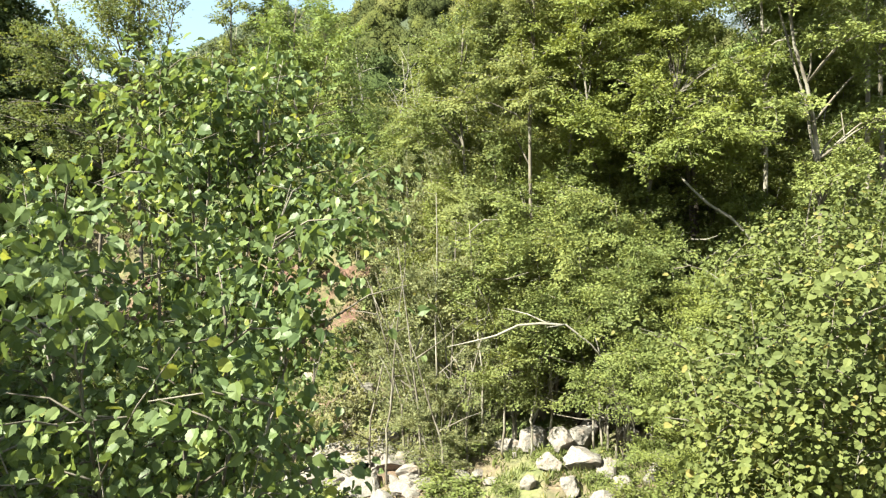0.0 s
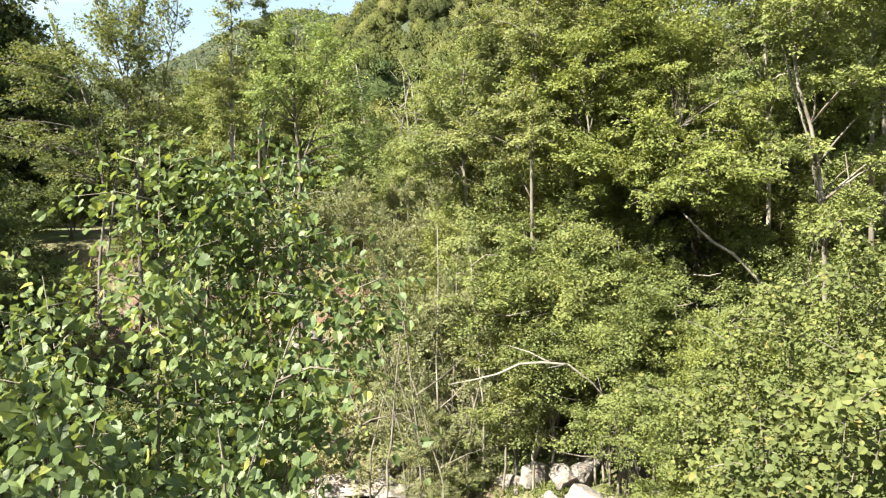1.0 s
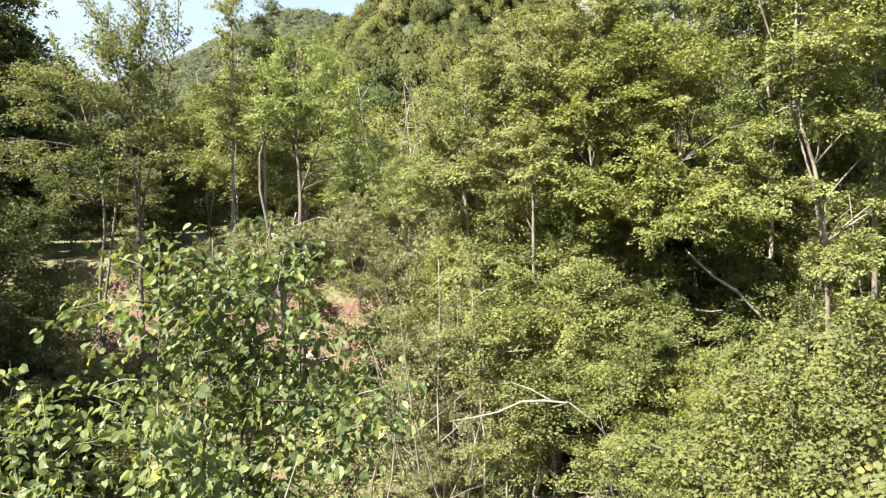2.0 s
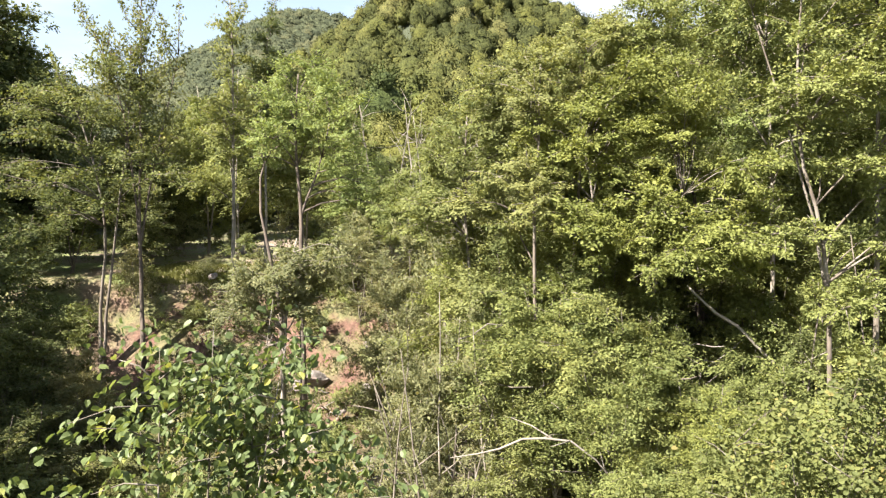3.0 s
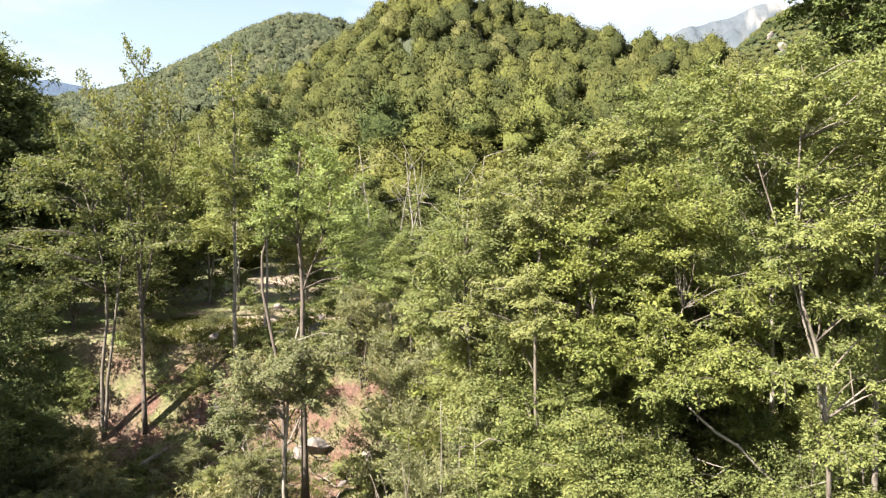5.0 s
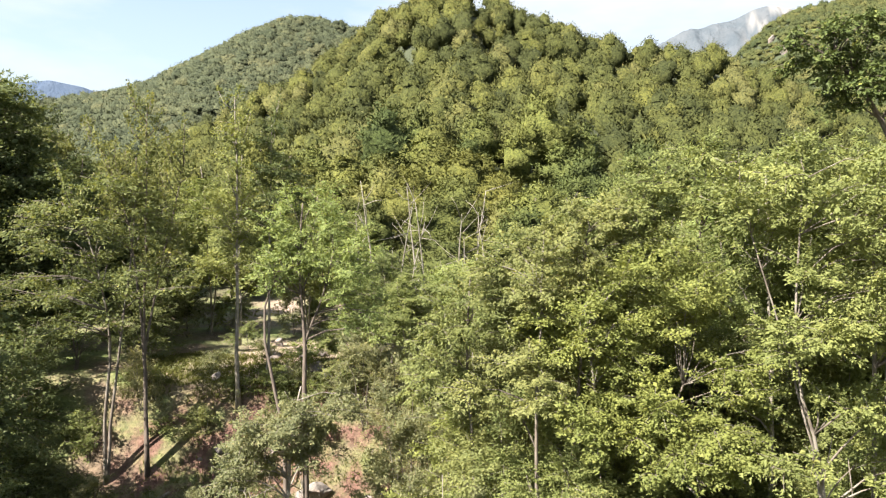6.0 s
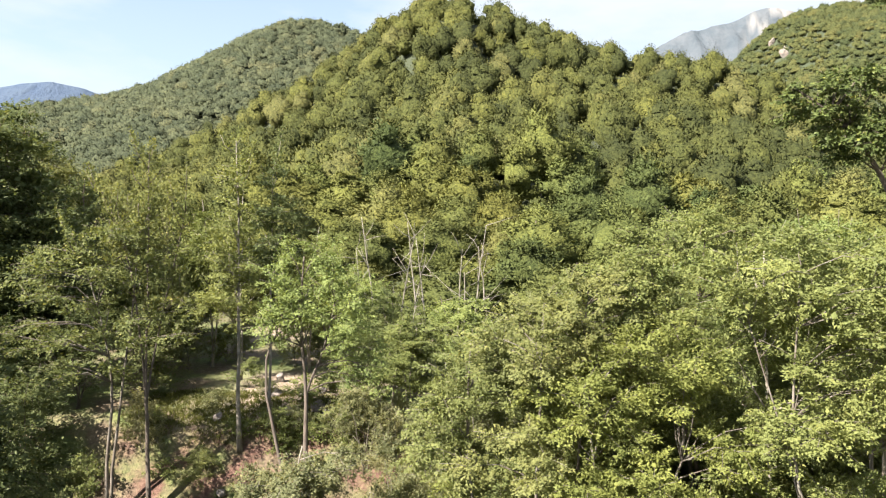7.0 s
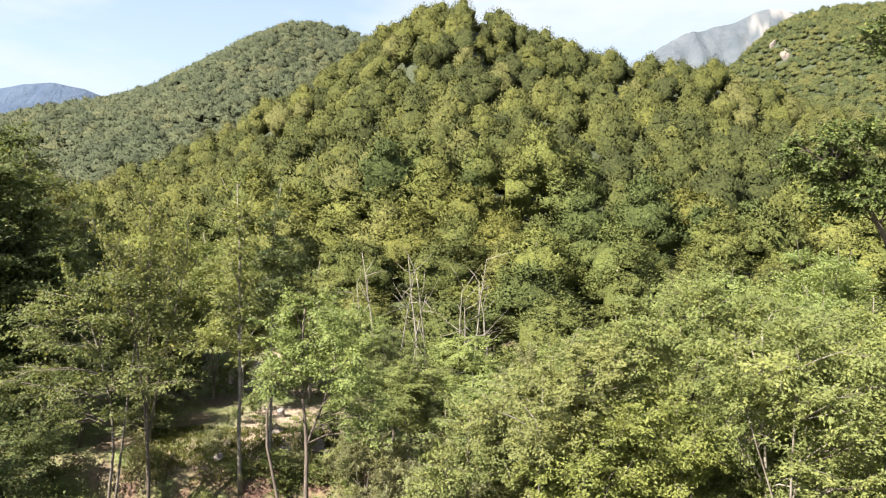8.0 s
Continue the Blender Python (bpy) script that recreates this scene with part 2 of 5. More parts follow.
# ---- mesh helpers ----
def link_mesh(name, verts, tris, mat, parent=None, smooth=False, label="", normals=None, second=None):
    me = bpy.data.meshes.new(name)
    verts, tris = np.asarray(verts, dtype=np.float32), np.asarray(tris, dtype=np.int32)
    me.vertices.add(len(verts))
    me.vertices.foreach_set("co", verts.ravel())
    me.loops.add(tris.size)
    me.loops.foreach_set("vertex_index", tris.ravel())
    me.polygons.add(len(tris))
    me.polygons.foreach_set("loop_start", np.arange(0, tris.size, 3, dtype=np.int32))
    me.polygons.foreach_set("use_smooth", np.full(len(tris), smooth))
    me.materials.append(mat)
    if second:
        me.materials.append(second[0])
        me.polygons.foreach_set("material_index", (np.arange(len(tris)) >= second[1]).astype(np.int32))
    me.update(calc_edges=True)
    if normals is not None:
        me.polygons.foreach_set("use_smooth", np.full(len(tris), True))
        me.normals_split_custom_set_from_vertices(normals.astype(np.float32))
    ob = new(name, me)
    if parent:
        ob.parent = parent
    if label:
        ob["label"] = label
    return ob


def joined(pieces):
    vs, fs, n = [], [], 0
    for v, f in pieces:
        vs.append(v)
        fs.append(f + n)
        n += len(v)
    return np.concatenate(vs), np.concatenate(fs)


def tube(points, radii, k=6):
    """A tapered limb through the points, closed at its ends."""
    p, r = np.asarray(points, float), np.asarray(radii, float)
    n = len(p)
    d = np.gradient(p, axis=0)
    d /= np.linalg.norm(d, axis=1)[:, None] + 1e-9
    ref = np.where(np.abs(d[:, 2:3]) > 0.9, [[1.0, 0, 0]], [[0, 0, 1.0]])
    a = np.cross(d, ref)
    a /= np.linalg.norm(a, axis=1)[:, None] + 1e-9
    b = np.cross(d, a)
    ang = np.arange(k) * 2 * np.pi / k
    v = (p[:, None] + r[:, None, None] * (np.cos(ang)[None, :, None] * a[:, None] + np.sin(ang)[None, :, None] * b[:, None])).reshape(-1, 3)
    i, j = np.meshgrid(np.arange(n - 1), np.arange(k), indexing="ij")
    q = np.stack([i * k + j, i * k + (j + 1) % k, (i + 1) * k + (j + 1) % k, (i + 1) * k + j], -1).reshape(-1, 4)
    v = np.concatenate([v, p[:1], p[-1:]])
    js = np.arange(k)
    caps = np.concatenate([np.stack([np.full(k, n * k), (js + 1) % k, js], -1), np.stack([np.full(k, n * k + 1), (n - 1) * k + js, (n - 1) * k + (js + 1) % k], -1)])
    return v, np.concatenate([q[:, [0, 1, 2]], q[:, [0, 2, 3]], caps])


SMALL = (np.array([(0, 0, 0), (0.33, 0.45, 0.10), (0, 1, -0.04), (-0.33, 0.45, 0.10)]), np.array([(0, 1, 2), (0, 2, 3)]))
BROAD = (np.array([(0, 0, 0), (0.33, 0.16, 0.10), (0.46, 0.48, 0.10), (0.30, 0.84, 0.02), (0, 1.04, -0.12), (-0.30, 0.84, 0.02), (-0.46, 0.48, 0.10), (-0.33, 0.16, 0.10), (0, 0.5, 0.0)]),
         np.array([(8, i, (i + 1) % 8) for i in range(8)]))
OVAL = (np.array([(0, 0, 0), (0.36, 0.28, 0.10), (0.34, 0.70, 0.06), (0, 1.0, -0.08), (-0.34, 0.70, 0.06), (-0.36, 0.28, 0.10)]), np.array([(0, 1, 2), (0, 2, 3), (0, 3, 4), (0, 4, 5)]))


TINY = (np.array([(-0.30, 0.0, 0), (0.30, 0.12, 0.05), (0, 1, -0.05)]), np.array([(0, 1, 2)]))
SLIM = (TINY[0] * np.array([0.82, 1, 1]), TINY[1])
FINE = (TINY[0] * np.array([0.78, 1, 1]), TINY[1])
HALF = [(0.24, 0.02, 0.10), (0.42, 0.16, 0.13), (0.39, 0.26, 0.10), (0.50, 0.42, 0.11), (0.44, 0.52, 0.07), (0.43, 0.70, 0.05), (0.33, 0.76, 0.02), (0.19, 0.93, -0.06)]
HEXA = (np.array([(0, 0, 0)] + HALF + [(0, 1.10, -0.24)] + [(-x, y + 0.02, z + 0.04) for x, y, z in HALF[::-1]] + [(0, 0.5, -0.05)]), np.array([(18, i, (i + 1) % 18) for i in range(18)]))


def unit(v):
    return v / (np.linalg.norm(v, axis=-1, keepdims=True) + 1e-9)


def leaf_mesh(rng, pos, axis, normal, size, form=TINY, keep=0.35):
    t, f = form
    axis, n = unit(axis), len(pos)
    side = unit(np.cross(axis, normal))
    up = np.cross(side, axis)
    wide = rng.uniform(0.8, 1.2, n)[:, None, None]
    loc = t[None] * size[:, None, None]
    v = pos[:, None] + wide * loc[..., 0:1] * side[:, None] + loc[..., 1:2] * axis[:, None] + loc[..., 2:3] * up[:, None]
    faces = f[None] + (np.arange(n) * len(t))[:, None, None]
    facing = unit(unit(normal) * (1 - keep) + up * keep)
    return v.reshape(-1, 3), faces.reshape(-1, 3), np.repeat(facing, len(t), axis=0)


def ball(levels):
    bm = bmesh.new()
    bmesh.ops.create_icosphere(bm, subdivisions=levels, radius=1.0)
    v, f = np.array([v.co[:] for v in bm.verts]), np.array([[v.index for v in f.verts] for f in bm.faces])
    bm.free()
    return v, f


BALL = ball(1)


def along(path, s):
    s = np.clip(s, 0, 1) * (len(path) - 1)
    i = np.minimum(s.astype(int), len(path) - 2)
    return path[i] + (path[i + 1] - path[i]) * (s - i)[:, None]


def spray(rng, twig, count, size, spread, flat, droop, form, face=0.75, axis_xy=(0.0, 0.0), loose=0.18):
    """Leaves round one twig: a dense, flattened clump that thins out towards its rim."""
    a = rng.uniform(0, 2 * np.pi, count)
    spread = spread * rng.uniform(0.55, 1.5)
    rad = spread * 2.0 * rng.uniform(0, 1, count) ** 0.6
    turn, thin = rng.uniform(0, np.pi), rng.uniform(0.45, 1.0)
    u, w = np.cos(a) * rad, np.sin(a) * rad * thin
    tilt = rng.normal(0, 0.35, 2)
    disc = np.column_stack([u * math.cos(turn) - w * math.sin(turn), u * math.sin(turn) + w * math.cos(turn), rng.normal(0, 0.28, count) * spread * 2 * flat - 0.35 * rad * rad / (spread * 2)])
    disc[:, 2] += disc[:, :2] @ tilt
    pos = along(twig, rng.uniform(0.25, 1.0, count)) + disc
    out = (twig[-1] - twig[0])[None] / (np.linalg.norm(twig[-1] - twig[0]) + 1e-6)
    axis = out * 0.5 + np.column_stack([np.cos(a), np.sin(a), np.zeros(count)]) + rng.normal(0, 0.5, (count, 3)) + np.array([0, 0, -droop])
    outward = unit(np.column_stack([pos[:, :2] - np.array(axis_xy), np.zeros(count)]))
    normal = np.array([-0.28, -0.22, 1.0]) + face * outward + 0.3 * disc / spread + rng.normal(0, loose, (count, 3))
    return leaf_mesh(rng, pos, axis, normal, size * rng.uniform(0.6, 1.25, count), form, 0.8 if len(form[0]) > 4 else 0.28)


def crown_lobes(rng, crowns):
    """Leafy lobes spread over ellipsoids (x, y, z, half width, half height, count)."""
    out = []
    for x, y, z, rx, rz, n in crowns:
        for i in range(n):
            h = 1 - 2 * (i + rng.uniform(0.2, 0.8)) / n
            a, rad = i * 2.4 + rng.normal(0, 0.4), rng.uniform(0.45, 0.86)
            flat = math.sqrt(max(0.0, 1 - h * h))
            r = (rx * rz * rx) ** (1 / 3) * rng.uniform(0.95, 1.45) / n ** 0.36
            out.append((x + math.cos(a) * flat * rx * rad, y + math.sin(a) * flat * rx * rad, z + h * rz * rad, r))
    return out


def lobed_tree(seed, stems, crowns, leaf, bark, size, dens=420, name="tree", form=TINY, twist=0.4, rise=0.25, squash=0.62, droop=0.25, wide=0.34, inner=36, whips=0):
    """A tree at the origin: stems given as lines (points, foot radius, tip radius), limbs to each leafy lobe, twigs with sprays of leaves."""
    rng = np.random.default_rng(seed)
    root = new(name)
    lines = []
    for pts, r0, r1 in stems:
        p = np.array(pts, float)
        u, v = np.linspace(0, 1, 13), np.linspace(0, 1, len(p))
        line = np.stack([np.interp(u, v, p[:, i]) for i in range(3)], -1)
        line[1:-1] = (line[:-2] + 2 * line[1:-1] + line[2:]) / 4
        line[1:, :2] += rng.normal(0, 0.022, (12, 2)).cumsum(0)
        radii = (r0 + (r1 - r0) * u ** 0.8) * (1 + 0.4 * np.exp(-u * 20))
        link_mesh("trunk", *tube(line, radii, 7), bark, root, True)
        lines.append((line, radii))
    crown, shade = [], []
    for cx, cy, cz, r in crown_lobes(rng, crowns):
        c = np.array([cx, cy, cz])
        best = None
        for line, radii in lines:
            cost = np.linalg.norm(line - (c - np.array([0, 0, 0.9 * r])), axis=1) + 2.0 * np.maximum(0, line[:, 2] - cz)
            k = int(np.argmin(cost))
            if best is None or cost[k] < best[0]:
                best = (cost[k], line[k], radii[k])
        o, rl = best[1], min(best[2] * 0.55, 0.034)
        u = np.linspace(0, 1, 5)[:, None]
        gap = np.linalg.norm(c - o)
        limb = o + (c - o) * u + np.array([0, 0, 0.12]) * gap * np.sin(u * math.pi) + rng.normal(0, 0.03, (5, 3)) * gap * np.sin(u * math.pi)
        wood = [tube(limb, rl * (1 - 0.75 * u[:, 0]) + 0.003, 5)]
        k = max(6, int(11 * r + 6))
        d = unit(rng.normal(0, 1, (k, 3)) + np.array([0, 0, rise]))
        start = along(limb, rng.uniform(0.6, 1.0, k))
        end = c + d * r * rng.uniform(0.6, 1.25, (k, 1)) * np.array([1, 1, squash])
        for a, b in zip(start[::2], end[::2]):
            wood.append(tube(np.array([a, (a + b) / 2 + np.array([0, 0, 0.06 * r]), b]), np.array([rl * 0.3, rl * 0.2, 0.003]) + 0.002, 3))
        link_mesh("branch", *joined(wood), bark, root, True)
        n = max(6, int(dens * r * r * 4.6 / k))
        way = end - start
        length = np.linalg.norm(way, axis=1)
        idx = np.repeat(np.arange(k), n)
        w = rng.uniform(0.12, 1.08, len(idx)) ** 0.8
        dirn = unit(way)[idx]
        side = unit(np.cross(dirn, np.array([0, 0, 1.0]) + rng.normal(0, 0.25, (k, 3))[idx]))
        lat = rng.uniform(-1, 1, len(idx)) * wide * length[idx] * (1.15 - 0.8 * w)
        pos = start[idx] + way[idx] * w[:, None] + side * lat[:, None] + rng.normal(0, 0.05 * r, (len(idx), 3)) - np.array([0, 0, 1.0]) * (0.10 * r * w ** 2)[:, None]
        axis = 0.7 * dirn + 0.9 * side * np.sign(lat)[:, None] + rng.normal(0, 0.4, (len(idx), 3)) - np.array([0, 0, droop])
        face = np.array([-0.28, -0.22, 0.8]) + 0.55 * (pos - c) / r + rng.normal(0, twist, (len(idx), 3))
        crown.append(leaf_mesh(rng, pos, axis, face, size * rng.uniform(0.6, 1.3, len(idx)), form))
        m = int(inner * r * r) + 4
        shade.append(leaf_mesh(rng, c + np.clip(rng.normal(0, 0.25, (m, 3)), -0.5, 0.5) * r * np.array([1, 1, squash]), rng.normal(0, 1, (m, 3)), rng.normal(0, 1, (m, 3)), size * rng.uniform(1.3, 2.0, m), SMALL))
    for i in range(whips):
        line, radii = lines[i % len(lines)]
        o = along(line, np.array([rng.uniform(0.8, 1.0)]))[0]
        a, n = rng.uniform(0, 6.28), 130
        e = o + np.array([math.cos(a) * 0.75, math.sin(a) * 0.75, rng.uniform(0.9, 1.7)]) * rng.uniform(0.8, 1.3)
        link_mesh("branch", *tube(np.array([o, (o + e) / 2 + np.array([0.1 * math.cos(a), 0.1 * math.sin(a), -0.1]), e]), np.array([0.024, 0.015, 0.005]), 4), bark, root, True)
        w = rng.uniform(0.1, 1, n)
        pos = o + (e - o) * w[:, None] + rng.normal(0, 0.2, (n, 3)) * (1.2 - w)[:, None]
        crown.append(leaf_mesh(rng, pos, rng.normal(0, 0.6, (n, 3)) + np.array([0, 0, 0.6]), rng.normal(0, 1, (n, 3)), size * rng.uniform(0.8, 1.5, n), form))
    v, f = joined([p[:2] for p in crown + shade])
    link_mesh("crown", v, f, leaf, root)
    return root


def stems_of(rng, height, count, foot, splay=0.22, lean=(0.0, 0.0), wander=0.05):
    """Stems of a tree of that height, splayed from one foot."""
    out = []
    for i in range(count):
        a = i * 2.4 + rng.uniform(0, 1)
        h = height * (1.0 if i == 0 else rng.uniform(0.72, 0.95))
        sx, sy = (math.cos(a) * splay * h * (0.4 if i == 0 else 1), math.sin(a) * splay * h * (0.4 if i == 0 else 1)) if count > 1 else (0, 0)
        pts = [(0.06 * i, 0.04 * i, 0)] + [(lean[0] * u ** 1.3 + sx * u ** 1.2 + rng.normal(0, wander), lean[1] * u ** 1.3 + sy * u ** 1.2 + rng.normal(0, wander), h * u) for u in (0.2, 0.4, 0.6, 0.8, 1.0)]
        out.append((pts, foot * (1 if count == 1 else 0.7), foot * 0.14))
    return out


def generic(seed, height, base, radius, lobes, leaf, bark, size, dens=420, stems=1, foot=0.09, lean=(0.0, 0.0), top=0.62, splay=0.2, **more):
    """A broadleaf tree whose crown starts at base and is widest a little below its middle."""
    rng = np.random.default_rng(seed + 500)
    low, high = base * height, height * 1.02
    mid = low + (high - low) * 0.42
    k = int(lobes * 0.6)
    lx, ly = lean[0] * 0.6, lean[1] * 0.6
    crowns = [(lx, ly, mid, radius, (high - low) * 0.42, k), (lean[0] * 0.9, lean[1] * 0.9, low + (high - low) * 0.72, radius * top, (high - low) * 0.27, lobes - k)]
    return lobed_tree(seed, stems_of(rng, height * 0.97, stems, foot, splay, lean), crowns, leaf, bark, size, dens, **more)


def bush(seed, tips, foot, leaves, size, leaf, bark, spread=0.16, droop=0.45, form=BROAD, twigs=7, name="shrub", low=0.3, reach=0.8, thin_below=-9.0, loose=0.5):
    """A many-stemmed shrub: arching stems from the foot to the tips, twigs and leaves along them."""
    rng = np.random.default_rng(seed)
    root = new(name)
    crown = []
    for tip in tips:
        share = 0.5 if tip[2] < thin_below else 0.9 if tip[2] < thin_below + 1.0 else 1.1
        tip, start = np.array(tip, float), np.array(foot, float) + np.append(rng.normal(0, 0.12, 2), 0)
        u = np.linspace(0, 1, 7)[:, None]
        stem = start + (tip - start) * np.concatenate([u ** 1.35, u ** 1.35, u ** 0.85], axis=1) + rng.normal(0, 0.03, (7, 3)) * u
        reach_len = np.linalg.norm(tip - start)
        wood = [tube(stem, 0.0042 * reach_len * (1.02 - 0.95 * u[:, 0]), 6)]
        ends = [stem[3:5], stem[4:6], stem[5:], stem[5:]]
        for j in range(twigs):
            o = along(stem, np.array([rng.uniform(low, 1.0)]))[0]
            a = rng.uniform(0, 2 * math.pi)
            e = o + np.array([math.cos(a), math.sin(a), rng.normal(0.3, 0.3)]) * rng.uniform(0.35, 1.0) * reach
            twig = np.array([o, (o + e) / 2 + np.array([0, 0, 0.05]), e])
            wood.append(tube(twig, np.array([0.008, 0.005, 0.0025]), 4))
            ends.append(twig)
        link_mesh("stem", *joined(wood), bark, root, True)
        for e in ends:
            crown.append(spray(rng, e, max(3, int(leaves / len(tips) / (twigs + 4) * share * rng.uniform(0.5, 1.5))), size, spread, 0.7, droop, form, 0.35, foot[:2], loose))
    link_mesh("foliage", *joined([p[:2] for p in crown]), leaf, root)
    return root


def hill_tree(seed, height, radius, leaves, size, leaf, heart, bark, lobes=10, tall=0.6, upright=0.5):
    """A crown of leafy lobes on a trunk with limbs, feathered with shoots, for woods some way off."""
    rng = np.random.default_rng(seed)
    root = new("tree")
    trunk = np.column_stack([rng.normal(0, 0.12, (6, 2)).cumsum(0), np.linspace(0, height * 0.85, 6)])
    wood = [tube(trunk, height * 0.012 * np.linspace(1, 0.25, 6), 6)]
    each = leaves // lobes
    mid = np.array([0, 0, height * (1 - 0.6 * tall)])
    solid, crown = [(mid + BALL[0] * np.array([0.66 * radius, 0.66 * radius, 0.46 * tall * height]) * (1 + rng.normal(0, 0.06, (len(BALL[0]), 1))), BALL[1])], []
    for i in range(lobes):
        g = (i + rng.uniform(0, 1)) / lobes
        a, rr = i * 2.4 + rng.normal(0, 0.3), radius * math.cos(math.pi * 0.5 * g ** 2.0) * rng.uniform(0.5, 0.78)
        c = np.array([math.cos(a) * rr, math.sin(a) * rr, height * (1 - tall + tall * 0.88 * g)])
        r = radius * rng.uniform(0.42, 0.6) * (1 - 0.25 * g)
        wood.append(tube(np.array([along(trunk, np.array([0.35 + 0.45 * g]))[0], c * np.array([0.5, 0.5, 0.95]), c]), np.array([0.07, 0.045, 0.015]) * height / 9, 4))
        solid.append((c + BALL[0] * (0.72 * r * (1 + rng.normal(0, 0.15, (len(BALL[0]), 1)))) * np.array([1, 1, 0.85]), BALL[1]))
        shoots = max(4, each // 7)
        d = unit(rng.normal(0, 1, (shoots, 3)) + np.array([0, 0, 0.35]))
        o = c + d * 0.62 * r * np.array([1, 1, 0.9])
        way = unit(0.8 * d + np.array([0, 0, upright]) + rng.normal(0, 0.35, (shoots, 3))) * (r * rng.uniform(0.3, 1.0, (shoots, 1)))
        idx = np.repeat(np.arange(shoots), 7)
        w = rng.uniform(0.05, 1.0, len(idx))[:, None]
        pos = o[idx] + way[idx] * w + rng.normal(0, 0.09, (len(idx), 3)) * r * (1.15 - w)
        axis = unit(way)[idx] + rng.normal(0, 0.55, (len(idx), 3))
        face = 0.6 * d[idx] + 0.6 * unit(pos - mid) + np.array([0, 0, 0.15]) + rng.normal(0, 0.35, (len(idx), 3))
        crown.append(leaf_mesh(rng, pos, axis, face, size * rng.uniform(0.6, 1.4, len(idx)), FINE, 0.35))
    link_mesh("trunk", *joined(wood), bark, root, True)
    sv, sf = joined(solid)
    cv, cf = joined([p[:2] for p in crown])
    normals = np.concatenate([unit(unit(sv - mid) + 0.9 * np.concatenate([BALL[0]] * (lobes + 1)))] + [p[2] for p in crown])
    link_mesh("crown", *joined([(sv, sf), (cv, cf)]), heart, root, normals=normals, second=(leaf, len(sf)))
    return root


# ---- the ground ----
def step(a, b, v):
    t = np.clip((v - a) / (b - a), 0, 1)
    return t * t * (3 - 2 * t)


def ripple(x, y, s, seed):
    return (np.sin(x / s + seed) * np.cos(y / s * 1.13 + seed * 2.1) + 0.6 * np.sin(x / s * 2.3 + y / s * 1.7 + seed * 3) + 0.35 * np.cos(x / s * 4.1 - y / s * 3.7 + seed)) / 1.95


def height_at(x, y):
    x, y = np.asarray(x, float), np.asarray(y, float)
    left = np.interp(y, [-60, 12, 16, 19, 22, 25.2, 27.3, 29.8, 34, 46], [-1.0, -1.0, -0.8, -0.45, 0.2, 1.0, 1.7, 5.3, 5.9, 6.5])
    right = np.interp(y, [-60, 10, 14, 16, 18, 20, 28, 34, 46], [-1.0, -0.8, 0.0, 0.55, 1.5, 2.6, 4.8, 5.6, 6.5])
    near = left + (right - left) * step(-1.5, 3.0, x)
    near = near + 0.16 * ripple(x, y, 1.7, 1.0) * step(1.5, 4, np.hypot(x, y))
    rise = np.interp(y, [34, 46, 60, 76, 100, 150, 185, 215, 260, 420], [0, 0, 2.5, 7, 16, 38, 63, 65.5, 52, 10])
    u = x / np.maximum(y, 20)
    side = np.interp(u, [-1.6, -0.9, -0.55, -0.42, -0.3, -0.19, -0.11, -0.02, 0.12, 0.23, 0.37, 0.49, 0.62, 0.9, 1.6],
                     [0.04, 0.07, 0.19, 0.33, 0.49, 0.70, 0.88, 1.02, 0.93, 0.80, 0.76, 0.62, 0.5, 0.5, 0.4])
    hill = rise * side * (1 + 0.05 * ripple(x, y, 22, 4.0)) + 1.3 * ripple(x, y, 13, 2.0) * step(45, 90, y)
    crest = np.interp(x, [-900, -600, -440, -360, -325, -276, -247, -214, -186, -155, -125, -80, 60, 300], [60, 80, 110, 126, 136, 148, 160, 176, 194, 206, 203, 192, 130, 40])
    ridge = crest * np.interp(y, [260, 420, 560, 700, 800, 1000, 1600], [0, 0.30, 0.66, 1.0, 0.95, 0.6, 0.1]) + (9 + 6 * ripple(x, y, 60, 1.3)) * step(330, 500, y)
    crest2 = np.interp(x, [-100, 200, 330, 420, 446, 480, 540, 600, 700, 1200], [0, 90, 190, 284, 297, 302, 308, 312, 308, 220])
    ridge2 = crest2 * np.interp(y, [230, 400, 650, 900, 1050, 1700], [0, 0.25, 0.62, 1.0, 0.9, 0.1]) + 7 * ripple(x, y, 70, 6.3) * step(330, 500, y) * step(60, 250, x)
    return near + np.maximum(hill, np.maximum(ridge, ridge2)) * step(40, 60, y)


def z_at(x, y):
    return float(height_at(x, y))


